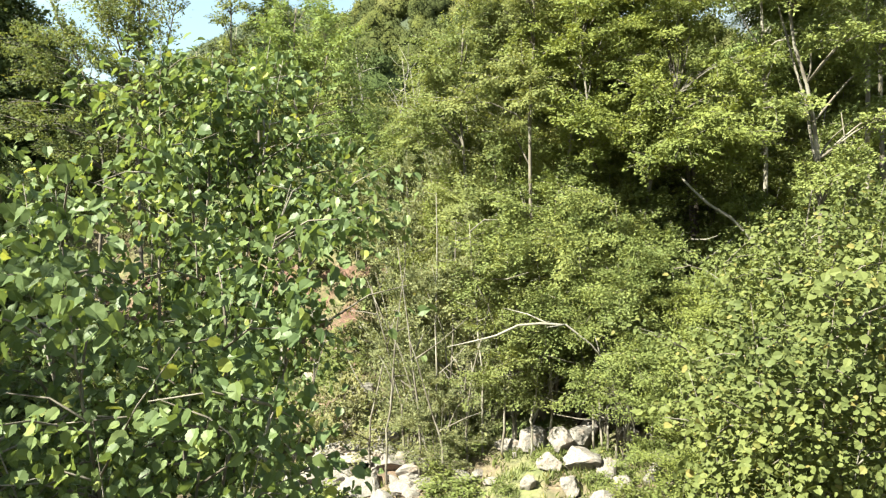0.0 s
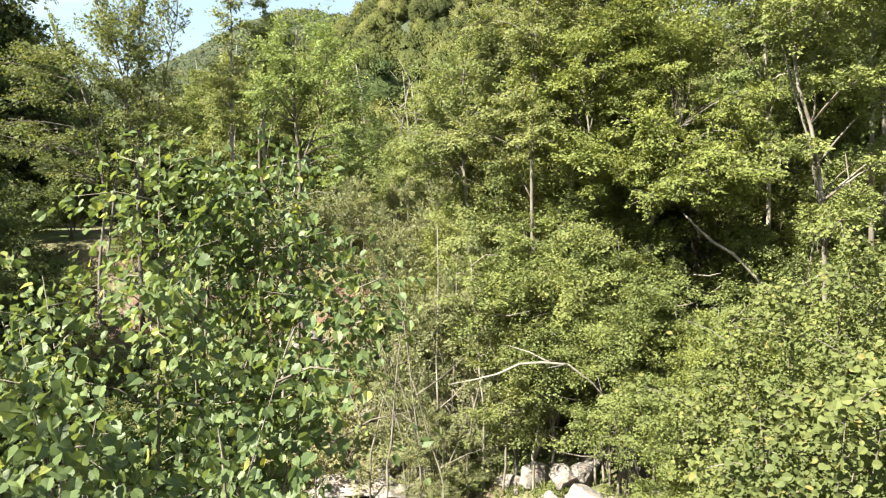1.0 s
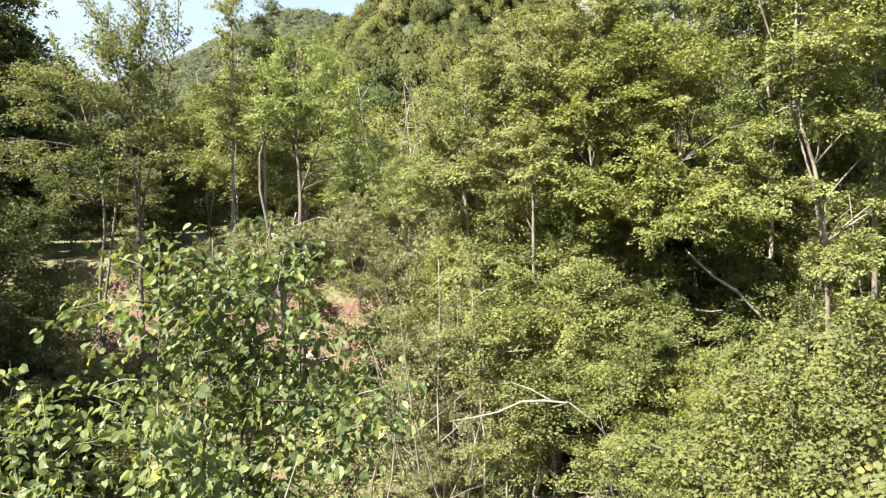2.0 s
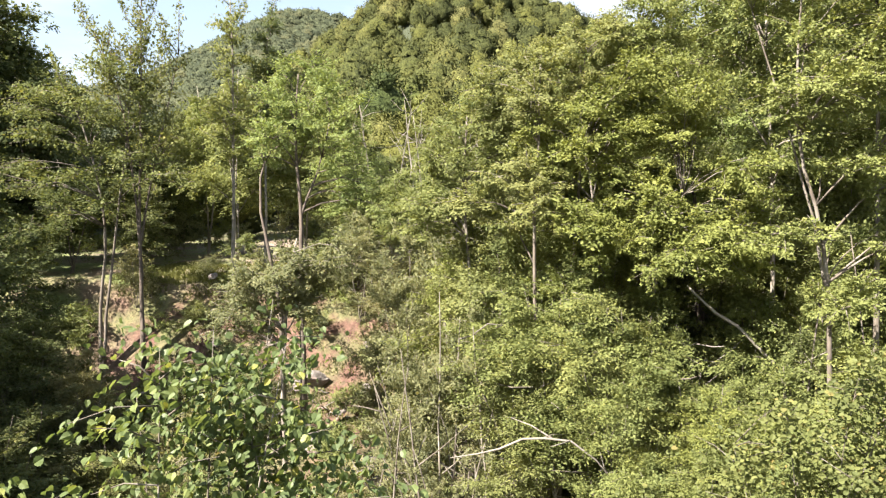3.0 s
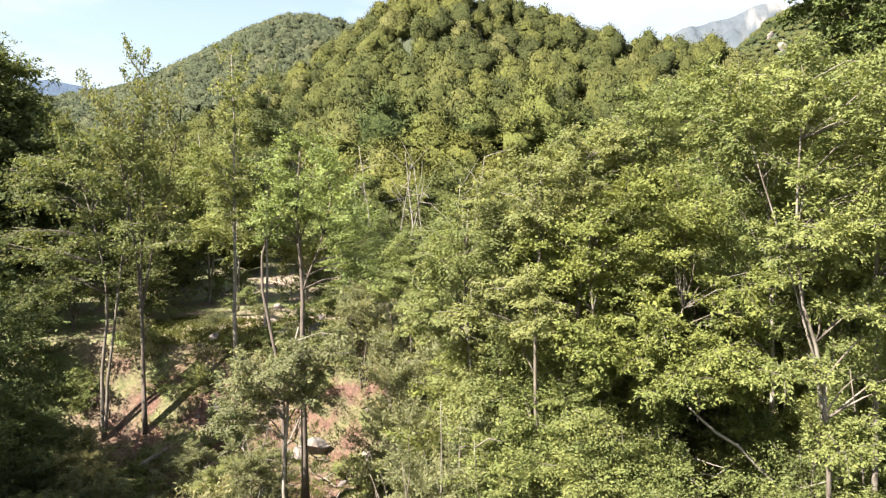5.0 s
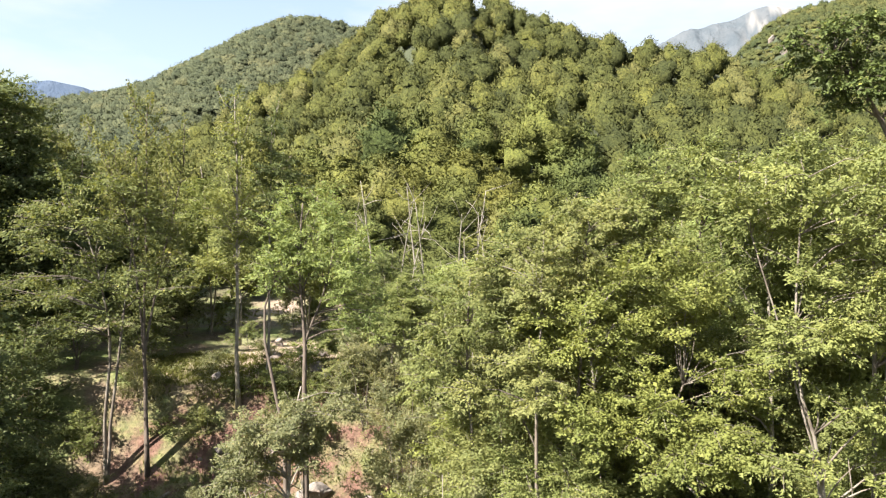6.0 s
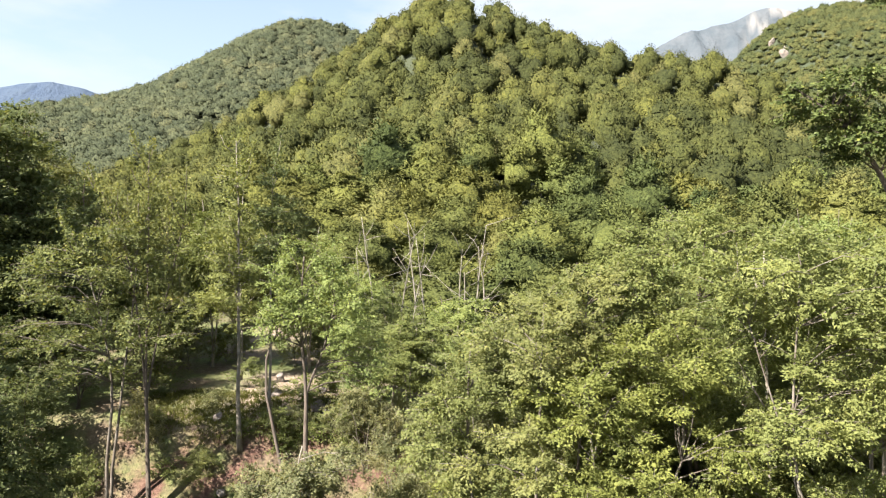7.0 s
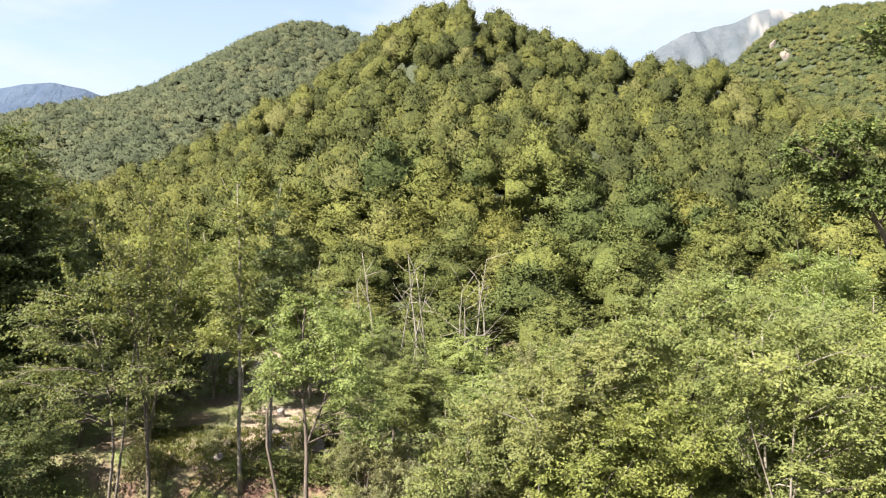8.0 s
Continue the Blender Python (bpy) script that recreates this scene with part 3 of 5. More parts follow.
def sheet():
    tx, ty = np.linspace(-1, 1, 211), np.linspace(-1, 1, 261)
    gx = 4200 * np.sinh(6.2 * tx) / math.sinh(6.2)
    gy = 20 + 4000 * np.sinh(6.0 * ty) / math.sinh(6.0)
    x, y = np.meshgrid(gx, gy)
    z = height_at(x, y)
    v = np.stack([x, y, z], -1).reshape(-1, 3)
    nx, ny = len(gx), len(gy)
    i, j = np.meshgrid(np.arange(ny - 1), np.arange(nx - 1), indexing="ij")
    a = (i * nx + j).ravel()
    f = np.concatenate([np.stack([a, a + 1, a + nx + 1], -1), np.stack([a, a + nx + 1, a + nx], -1)])
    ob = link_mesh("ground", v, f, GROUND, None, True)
    xs, ys = v[:, 0], v[:, 1]
    wob = 0.8 * ripple(xs, ys, 1.3, 7.0)
    bare = step(22.5, 24.5, ys + wob) * (1 - step(29.4, 30.4, ys + wob)) * step(-15, -12.5, xs + wob) * (1 - step(-0.6, 0.8, xs + wob))
    bare = np.maximum(bare, 0.7 * step(15, 18, ys + wob) * (1 - step(24, 25, ys)) * step(-6, -4, xs + wob) * (1 - step(-1, 1, xs + wob)))
    gravel = step(30.2, 31.5, ys + wob) * (1 - step(36, 39, ys + wob)) * step(-11.5, -9.5, xs + wob) * (1 - step(-5, -3.5, xs + wob)) * 0.9
    gravel = np.maximum(gravel, step(45, 46.5, ys + wob) * (1 - step(51, 53, ys + wob)) * step(-13.5, -12.5, xs + wob) * (1 - step(-10.5, -9.5, xs + wob)))
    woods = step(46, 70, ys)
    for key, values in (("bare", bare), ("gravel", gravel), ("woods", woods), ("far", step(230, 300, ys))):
        at = ob.data.attributes.new(key, "FLOAT", "POINT")
        at.data.foreach_set("value", values.astype(np.float32))
    tagged(ob, "wooded valley ground with leaf litter, red earth bank and hillside", "ground", kind="structure")


sheet()


def far_mountain(name, label, mat, dist, xs, zs, depth, rough, seed, bare=False):
    gx = np.linspace(xs[0], xs[-1], 140)
    gt = np.linspace(-1, 1, 40)
    x, t = np.meshgrid(gx, gt)
    gully = np.abs(ripple(x, t * depth * 0.35, dist * 0.022, seed)) + 0.5 * np.abs(ripple(x, t * depth * 0.5, dist * 0.008, seed + 2))
    z = np.interp(x, xs, zs) * (1 - np.abs(t) ** 1.1) - rough * gully * np.minimum(1, np.abs(t) * 4) - 20
    v = np.stack([x, dist + t * depth, z], -1).reshape(-1, 3)
    i, j = np.meshgrid(np.arange(39), np.arange(139), indexing="ij")
    a = (i * 140 + j).ravel()
    f = np.concatenate([np.stack([a, a + 1, a + 141], -1), np.stack([a, a + 141, a + 140], -1)])
    ob = link_mesh(name, v, f, mat, None, True)
    if bare:
        mask = step(0.15, 0.6, ripple(v[:, 0], v[:, 1], 60, 2.0) + 2.0 * (v[:, 2] - 0.78 * max(zs)) / max(zs)) * step(1420, 1520, v[:, 0])
        ob.data.attributes.new("bare", "FLOAT", "POINT").data.foreach_set("value", mask.astype(np.float32))
    tagged(ob, label, "mountain", kind="structure")


far_mountain("backdrop_hill", "wooded hill in the far distance, blue haze painted into its colour", BLUEHILL, 2400, [-2300, -1700, -1560, -1430, -1330, -1220, -1130, -1000, -700], [380, 480, 530, 555, 562, 540, 505, 440, 260], 500, 10, 1.0)
far_mountain("backdrop_mountain", "pale bare rocky mountain in the far distance, haze painted into its colour", PALEHILL, 3600, [400, 800, 1000, 1090, 1190, 1290, 1380, 1450, 1530, 1590, 1660, 1740, 1900, 2300, 2900], [520, 830, 975, 1048, 1104, 1120, 1146, 1162, 1208, 1234, 1229, 1208, 1160, 1085, 880], 900, 110, 3.0, True)


# ---- placing ----
made_first = {}


def put(kind, build, x, y, size=1.0, turn=0.0, label="", category="tree", group="", sink=0.08, tall=1.0):
    """Sets a thing of that kind on the ground: the first is built, the next ones are copies of it."""
    m = Matrix.Translation((x, y, z_at(x, y) - sink)) @ pose(0, 0, 0, 0, 0, turn) @ Matrix.Diagonal((size, size, size * tall, 1))
    if kind in made_first:
        sx, sy, sz = made_first[kind].scale
        ob = copy_thing(made_first[kind], m @ Matrix.Diagonal((1 / sx, 1 / sy, 1 / sz, 1)))
    else:
        ob = made_first[kind] = build()
        ob.matrix_basis = m
    return tagged(ob, label, category, group)


# ---- hazel shrubs close to the path ----
LEFT_TIPS = [(-1.9, 6.0, 6.55), (-1.3, 5.8, 6.45), (-2.45, 5.8, 6.05), (-1.50, 6.25, 6.75), (-2.15, 5.45, 6.45), (-1.75, 5.9, 6.35), (-0.75, 5.6, 5.75), (-1.15, 6.1, 6.0), (-0.85, 3.9, 5.3), (-1.75, 3.1, 5.2), (-2.3, 3.9, 5.35),
             (-2.75, 4.9, 5.5), (-3.3, 5.4, 5.3), (-1.5, 4.3, 5.6), (-0.75, 3.1, 4.4), (-1.6, 3.2, 4.2), (-2.5, 3.7, 4.3), (-1.0, 4.0, 3.7), (-2.0, 3.5, 3.3), (-0.75, 4.6, 4.5), (-3.4, 4.6, 4.6), (-2.9, 4.2, 3.6), (-0.95, 3.2, 4.7), (-1.3, 3.2, 3.7)]
left_hazel = bush(11, LEFT_TIPS, (-1.9, 4.8, z_at(-1.9, 4.8) - 0.1), 18500, 0.064, HAZEL, BARK, 0.17, 1.0, HEXA, 16, low=0.42, reach=0.72, thin_below=4.7, loose=0.75)
tagged(left_hazel, "tall hazel shrub with broad glossy green leaves", "shrub")
RIGHT_TIPS = [(2.15, 5.0, 4.55), (2.55, 4.6, 4.75), (3.1, 5.0, 5.05), (3.5, 5.4, 5.2), (1.95, 5.4, 4.0), (2.3, 4.7, 3.9), (2.9, 4.7, 4.1), (3.4, 4.9, 4.3), (2.05, 5.6, 3.4), (2.7, 5.0, 3.3), (3.3, 5.6, 4.7), (3.9, 5.6, 4.9)]
right_hazel = bush(12, RIGHT_TIPS, (2.9, 5.7, z_at(2.9, 5.7) - 0.1), 14000, 0.056, YOUNG, BARK, 0.15, 0.5, BROAD, 16, low=0.3, reach=0.52, loose=0.7)
tagged(right_hazel, "sunlit hazel shrub with yellow-green leaves", "shrub")
BACK_TIPS = [(3.6, 9.2, 4.6), (4.4, 9.4, 5.0), (5.2, 9.2, 5.5), (5.9, 9.4, 5.9), (6.5, 9.9, 6.1), (4.0, 9.9, 4.3), (5.0, 8.9, 4.4), (5.8, 9.0, 4.8), (3.3, 9.8, 3.6), (6.4, 9.3, 5.2), (4.6, 9.0, 3.6)]
back_hazel = bush(13, BACK_TIPS, (5.0, 10.0, z_at(5.0, 10.0) - 0.1), 13000, 0.072, YOUNG, BARK, 0.2, 0.4, OVAL, 16, low=0.3, reach=0.75, loose=0.7)
tagged(back_hazel, "spreading hazel shrub with pale green sunlit leaves", "shrub")

# ---- trees of the belt and the terrace ----
LAYERED = dict(squash=0.66, twist=0.7, rise=0.15, wide=0.42)
SHOOTS = dict(squash=1.15, twist=0.8, rise=0.7, droop=-0.5, wide=0.16)
KINDS = {
    "belt_a": lambda: generic(21, 11.5, 0.42, 2.4, 17, LIME, BARK, 0.072, 520, 1, 0.08, (0.4, 0.2), **LAYERED),
    "belt_b": lambda: generic(22, 10.5, 0.32, 2.2, 17, GREEN, BARK, 0.072, 500, 2, 0.08, (-0.5, 0.0), splay=0.12, squash=0.6),
    "belt_c": lambda: generic(23, 7.0, 0.10, 2.3, 15, LIME, BARK, 0.072, 540, 4, 0.05, splay=0.25, **LAYERED),
    "belt_d": lambda: generic(24, 6.0, 0.10, 1.9, 13, GREEN, BARK, 0.07, 520, 3, 0.05, (0.3, 0.0), squash=0.6),
    "belt_f": lambda: generic(38, 6.4, 0.08, 2.1, 14, LEMON, BARK, 0.072, 540, 4, 0.05, **LAYERED),
    "belt_g": lambda: generic(41, 6.6, 0.36, 2.0, 13, LIME, BARK, 0.072, 540, 6, 0.04, splay=0.14, **LAYERED),
    "willow": lambda: generic(26, 6.5, 0.06, 1.6, 13, OLIVE, BARK, 0.080, 480, 4, 0.045, form=SLIM, **SHOOTS),
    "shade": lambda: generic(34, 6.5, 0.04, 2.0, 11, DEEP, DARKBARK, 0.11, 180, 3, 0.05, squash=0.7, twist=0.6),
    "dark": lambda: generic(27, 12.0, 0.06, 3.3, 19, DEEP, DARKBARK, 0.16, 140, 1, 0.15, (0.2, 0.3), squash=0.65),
    "golden": lambda: generic(39, 10.0, 0.2, 2.4, 15, LIME, PALE, 0.12, 190, 2, 0.09, (0.2, 0.0), splay=0.1, squash=0.65),
    "fresh": lambda: generic(40, 8.0, 0.15, 2.4, 15, FRESH, BARK, 0.11, 240, 3, 0.06, squash=0.6),
    "scrub": lambda: generic(30, 2.6, 0.02, 1.3, 6, GREEN, BARK, 0.10, 240, 3, 0.02, name="shrub", squash=0.6),
    "scrub_o": lambda: generic(31, 2.4, 0.02, 1.2, 6, OLIVE, BARK, 0.09, 260, 3, 0.02, name="shrub", form=SLIM, **SHOOTS),
    "hedge": lambda: generic(32, 1.1, 0.0, 0.8, 4, LIME, BARK, 0.085, 260, 2, 0.012, name="undergrowth", **LAYERED),
}
LABELS = {
    "belt_a": "young tree with pale bark and sunlit yellow-green leaves", "belt_b": "slender broadleaf tree with green leaves on the bank", "belt_c": "low spreading tree with bright layered leaves",
    "belt_d": "many-stemmed small tree with green leaves", "belt_f": "many-stemmed hazel with yellow-green layered leaves", "belt_g": "clump of thin bare stems under layered green leaves", "willow": "grey-green bushy willow with upright shoots",
    "shade": "many-stemmed bushy tree with shade painted into its dark leaves", "dark": "dense tree with shade in its dark green leaves, some added unseen", "golden": "pale-stemmed tree with thin yellowish leaves",
    "fresh": "bushy tree with fresh green leaves at the wood's edge", "scrub": "leafy green shrub on the slope", "scrub_o": "grey-green shrub on the slope", "hedge": "low bright green undergrowth on the ground",
}


def plant(kind, x, y, size=1.0, turn=0.0, tall=1.0, sink=0.08):
    low = kind in ("scrub", "scrub_o", "hedge")
    return put(kind, KINDS[kind], x, y, size, turn, LABELS[kind], "shrub" if low else "tree", "shrubs on the slope" if low else "trees of the belt", sink, tall)


def single(label, x, y, stems, crowns, seed, leaf, bark, size, dens, **more):
    """One tree of its own shape: stems and crowns are given in the world, from the foot at x, y."""
    g = z_at(x, y) - 0.1
    local = [([(a - x, b - y, c - g) for a, b, c in [(x, y, g)] + pts], r0, r1) for pts, r0, r1 in stems]
    ob = lobed_tree(seed, local, [(a - x, b - y, c - g, r, h, n) for a, b, c, r, h, n in crowns], leaf, bark, size, dens, **more)
    ob.matrix_basis = Matrix.Translation((x, y, g))
    return tagged(ob, label, "tree", "trees of the belt")


# belt: forked pale trunk, straight pale trunk, dark forked trunk, edge trunks
single("tall tree with twin pale leaning trunks and a high green crown", 7.35, 13.6,
       [([(7.2, 13.5, 5.3), (7.0, 13.4, 7.0), (6.62, 13.4, 8.7), (6.42, 13.4, 10.2), (6.5, 13.3, 12.6)], 0.058, 0.016), ([(7.22, 13.6, 5.3), (7.06, 13.5, 6.9), (6.8, 13.6, 8.3), (6.35, 13.7, 10.0), (5.9, 13.8, 11.6)], 0.042, 0.012)],
       [(7.3, 12.8, 11.9, 1.6, 1.7, 11), (6.2, 13.6, 12.4, 1.2, 1.0, 7), (8.4, 13.4, 11.0, 1.2, 1.2, 6), (7.6, 12.9, 8.6, 1.1, 0.5, 4), (6.3, 13.0, 7.4, 0.7, 0.3, 2), (6.5, 12.7, 9.8, 1.1, 0.7, 5), (7.4, 12.6, 10.2, 1.0, 0.6, 4), (7.0, 12.9, 6.2, 0.9, 0.4, 3), (8.0, 13.0, 7.2, 0.9, 0.4, 3)], 301, LIME, BARK, 0.072, 540, **LAYERED)
single("tall tree with a straight pale trunk", 7.45, 16.4, [([(7.4, 16.4, 4.0), (7.42, 16.3, 8.0), (7.3, 16.4, 13.0)], 0.1, 0.02)],
       [(7.3, 16.6, 12.0, 1.9, 2.0, 14), (8.0, 16.0, 9.4, 1.2, 0.7, 5), (6.6, 16.0, 7.9, 0.9, 0.4, 3)], 302, LIME, PALE, 0.072, 520, **LAYERED)
single("dark-stemmed tree that forks into rising limbs", 6.9, 18.9, [([(6.7, 18.8, 5.0), (6.46, 18.8, 7.9), (6.05, 18.7, 10.2), (5.6, 18.6, 11.6), (5.3, 18.5, 13.0)], 0.085, 0.02), ([(6.7, 18.8, 5.0), (6.46, 18.8, 7.9), (6.1, 18.75, 10.1), (6.5, 18.7, 11.3), (6.6, 18.6, 13.2)], 0.075, 0.02)],
       [(5.9, 18.3, 13.0, 1.9, 1.3, 13), (4.4, 17.8, 11.8, 1.3, 1.1, 8), (7.6, 18.2, 12.6, 1.3, 1.2, 8)], 303, LIME, DARKBARK, 0.072, 520, **LAYERED)
single("slender tree with a pale trunk and green crown", 8.55, 14.2, [([(8.5, 14.2, 5.0), (8.4, 14.1, 9.0), (8.3, 14.0, 12.5)], 0.085, 0.02)],
       [(8.7, 13.6, 12.2, 1.5, 1.5, 9), (9.3, 13.6, 9.6, 1.1, 0.8, 5), (8.9, 13.0, 7.6, 0.9, 0.4, 3)], 304, LIME, BARK, 0.072, 520, **LAYERED)
single("slender tree with thin leaning trunk", 9.6, 15.4, [([(9.5, 15.4, 5.0), (9.2, 15.2, 9.0), (9.5, 15.0, 12.5)], 0.10, 0.02)],
       [(9.8, 14.8, 12.6, 1.8, 1.6, 11), (9.9, 14.6, 9.6, 1.2, 0.8, 5)], 305, LEMON, BARK, 0.072, 520, **LAYERED)
single("spreading tree with a low roof of layered leaves", 4.1, 17.0, [([(4.3, 16.8, 3.5), (4.8, 16.4, 6.4), (5.2, 16.0, 8.2)], 0.09, 0.02), ([(3.9, 16.8, 4.0), (3.4, 16.4, 7.0), (3.0, 16.2, 9.2)], 0.08, 0.02)],
       [(5.3, 15.3, 7.1, 1.7, 0.75, 11), (6.3, 14.9, 6.9, 1.0, 0.45, 5), (4.6, 14.8, 6.8, 1.0, 0.45, 5), (3.6, 15.2, 7.6, 1.6, 1.1, 10), (3.0, 16.2, 9.6, 1.6, 1.3, 11), (6.5, 15.8, 8.6, 1.1, 0.7, 6), (4.9, 16.6, 10.4, 1.7, 1.3, 11)], 306, LEMON, BARK, 0.074, 540, **LAYERED)
single("leafy tree with many thin stems over the bank", 2.3, 16.6, [([(2.2, 16.4, 4.0), (2.0, 16.3, 7.5), (2.1, 16.4, 11.3)], 0.08, 0.02), ([(2.6, 16.6, 4.0), (3.1, 16.9, 8.0), (3.3, 17.2, 11.6)], 0.08, 0.02)],
       [(2.0, 16.9, 10.6, 1.7, 1.4, 12), (3.6, 17.3, 11.6, 1.6, 1.2, 10), (1.5, 16.0, 8.3, 1.3, 1.0, 7)], 307, GREEN, BARK, 0.07, 540, squash=0.6)
single("leafy tree with thin grey stems over the bank", 0.7, 18.4, [([(0.7, 18.4, 5.0), (0.5, 18.3, 8.0), (0.6, 18.4, 10.5)], 0.07, 0.02)],
       [(0.6, 18.2, 9.6, 1.6, 1.4, 11), (-0.4, 18.4, 7.8, 1.2, 0.9, 6)], 308, GREEN, BARK, 0.07, 540, squash=0.7, twist=0.6)
# terrace: forked light tree, curved stem, bank tree, twin-stemmed shade tree, narrow tree, spire
single("light green tree with a dark forked trunk on the terrace edge", -4.7, 23.8, [([(-4.85, 23.8, 6.2), (-4.85, 23.7, 8.3), (-5.0, 23.7, 10.2), (-4.9, 23.7, 12.6)], 0.115, 0.025), ([(-4.85, 23.8, 6.2), (-4.85, 23.7, 8.1), (-4.3, 23.7, 9.3), (-3.9, 23.6, 11.0)], 0.085, 0.02)],
       [(-4.7, 23.7, 11.8, 1.7, 1.6, 12), (-3.4, 23.4, 10.6, 1.4, 1.2, 8), (-5.6, 23.6, 10.4, 1.1, 0.8, 5), (-2.8, 23.5, 8.9, 1.2, 0.9, 6)], 311, FRESH, DARKBARK, 0.085, 260, squash=0.8, twist=0.6)
single("thin dark tree with a bent stem and sparse leaves", -5.3, 23.4, [([(-5.4, 23.4, 4.9), (-5.75, 23.4, 6.4), (-6.15, 23.4, 8.1), (-6.22, 23.4, 9.2), (-5.9, 23.4, 10.0), (-5.2, 23.4, 10.5)], 0.085, 0.02)],
       [(-5.6, 23.4, 10.8, 0.9, 0.7, 5)], 312, FRESH, DARKBARK, 0.09, 240, squash=0.8, twist=0.6)
single("grey-green small tree with a pale trunk on the red bank", -4.6, 20.4, [([(-4.6, 20.3, 3.4), (-4.45, 20.3, 5.6), (-4.3, 20.4, 7.2)], 0.075, 0.02)],
       [(-4.6, 20.2, 5.9, 1.8, 1.1, 15), (-5.8, 20.0, 5.0, 1.0, 0.8, 5), (-3.4, 20.4, 6.5, 1.0, 0.8, 5)], 313, OLIVE, PALE, 0.075, 520, squash=0.75, twist=0.7)
single("broad shade tree with twin bare trunks and thin dark leaves", -13.2, 27.4, [([(-13.3, 27.4, 4.4), (-12.9, 27.3, 7.6), (-13.5, 27.2, 10.5), (-14.4, 27.0, 13.4)], 0.085, 0.02), ([(-13.1, 27.4, 4.0), (-12.7, 27.4, 7.6), (-12.2, 27.3, 10.8), (-12.0, 27.2, 14.5)], 0.075, 0.02)],
       [(-14.4, 26.6, 11.6, 2.6, 1.7, 14), (-12.4, 26.8, 12.6, 2.0, 1.8, 10), (-15.8, 26.2, 9.4, 2.2, 0.9, 8), (-11.6, 26.6, 9.8, 2.0, 0.9, 8), (-13.4, 26.2, 8.2, 1.8, 0.4, 5)], 314, SHADOWY, BARK, 0.10, 80, squash=0.42, twist=0.5, wide=0.3, whips=12)
single("tall slim tree with upright bare-tipped shoots", -11.7, 27.6, [([(-11.8, 27.5, 7.0), (-11.6, 27.4, 12.0), (-11.5, 27.3, 16.4)], 0.085, 0.015), ([(-11.8, 27.5, 7.0), (-12.2, 27.4, 12.0), (-13.1, 27.3, 14.8)], 0.08, 0.015), ([(-11.8, 27.5, 7.0), (-11.0, 27.4, 11.0), (-10.2, 27.4, 14.4)], 0.07, 0.015)],
       [(-11.6, 27.2, 13.4, 1.2, 2.0, 8), (-12.6, 27.2, 13.2, 0.9, 1.6, 5), (-10.9, 27.0, 11.0, 1.2, 1.2, 5)], 315, SHADOWY, DARKBARK, 0.10, 100, whips=18, **SHOOTS)
single("narrow yellow-green tree with a pale slender trunk", -8.6, 29.2, [([(-8.6, 29.2, 9.0), (-8.55, 29.2, 13.0), (-8.7, 29.2, 17.2)], 0.10, 0.02)],
       [(-8.7, 29.1, 12.4, 1.15, 2.6, 11), (-8.8, 29.0, 15.4, 0.75, 1.7, 6)], 316, LIME, PALE, 0.10, 150, squash=0.55, twist=0.6, whips=5)
single("narrow dark green tree beside a pale slender stem", -7.6, 30.0, [([(-7.6, 30.0, 9.0), (-7.5, 30.0, 16.2)], 0.08, 0.02)],
       [(-7.3, 30.0, 13.6, 1.3, 2.2, 11), (-7.5, 30.0, 15.6, 0.7, 1.1, 4)], 317, DEEP, PALE, 0.10, 240, squash=0.5, twist=0.6, whips=3)
# oak whose boughs hang into the view from beyond its edge
single("tall oak with overhanging boughs, shade painted into its leaves", 16.6, 24.4, [([(16.6, 24.4, 9.0), (16.4, 24.4, 14.0), (16.2, 24.2, 20.0)], 0.32, 0.08), ([(16.5, 24.4, 10.0), (15.2, 24.3, 14.8), (13.6, 24.2, 17.2), (11.8, 24.2, 18.4)], 0.2, 0.03)],
       [(15.6, 23.8, 22.0, 1.8, 1.3, 11), (12.4, 24.1, 17.9, 1.4, 0.9, 9), (13.9, 24.0, 18.6, 1.3, 0.8, 7), (13.4, 24.0, 16.8, 1.4, 0.9, 7), (15.3, 23.6, 17.0, 1.6, 1.2, 8), (16.3, 23.8, 19.6, 1.2, 1.2, 6)], 318, OAK, DARKBARK, 0.12, 230, form=SMALL, squash=0.55, twist=0.6)

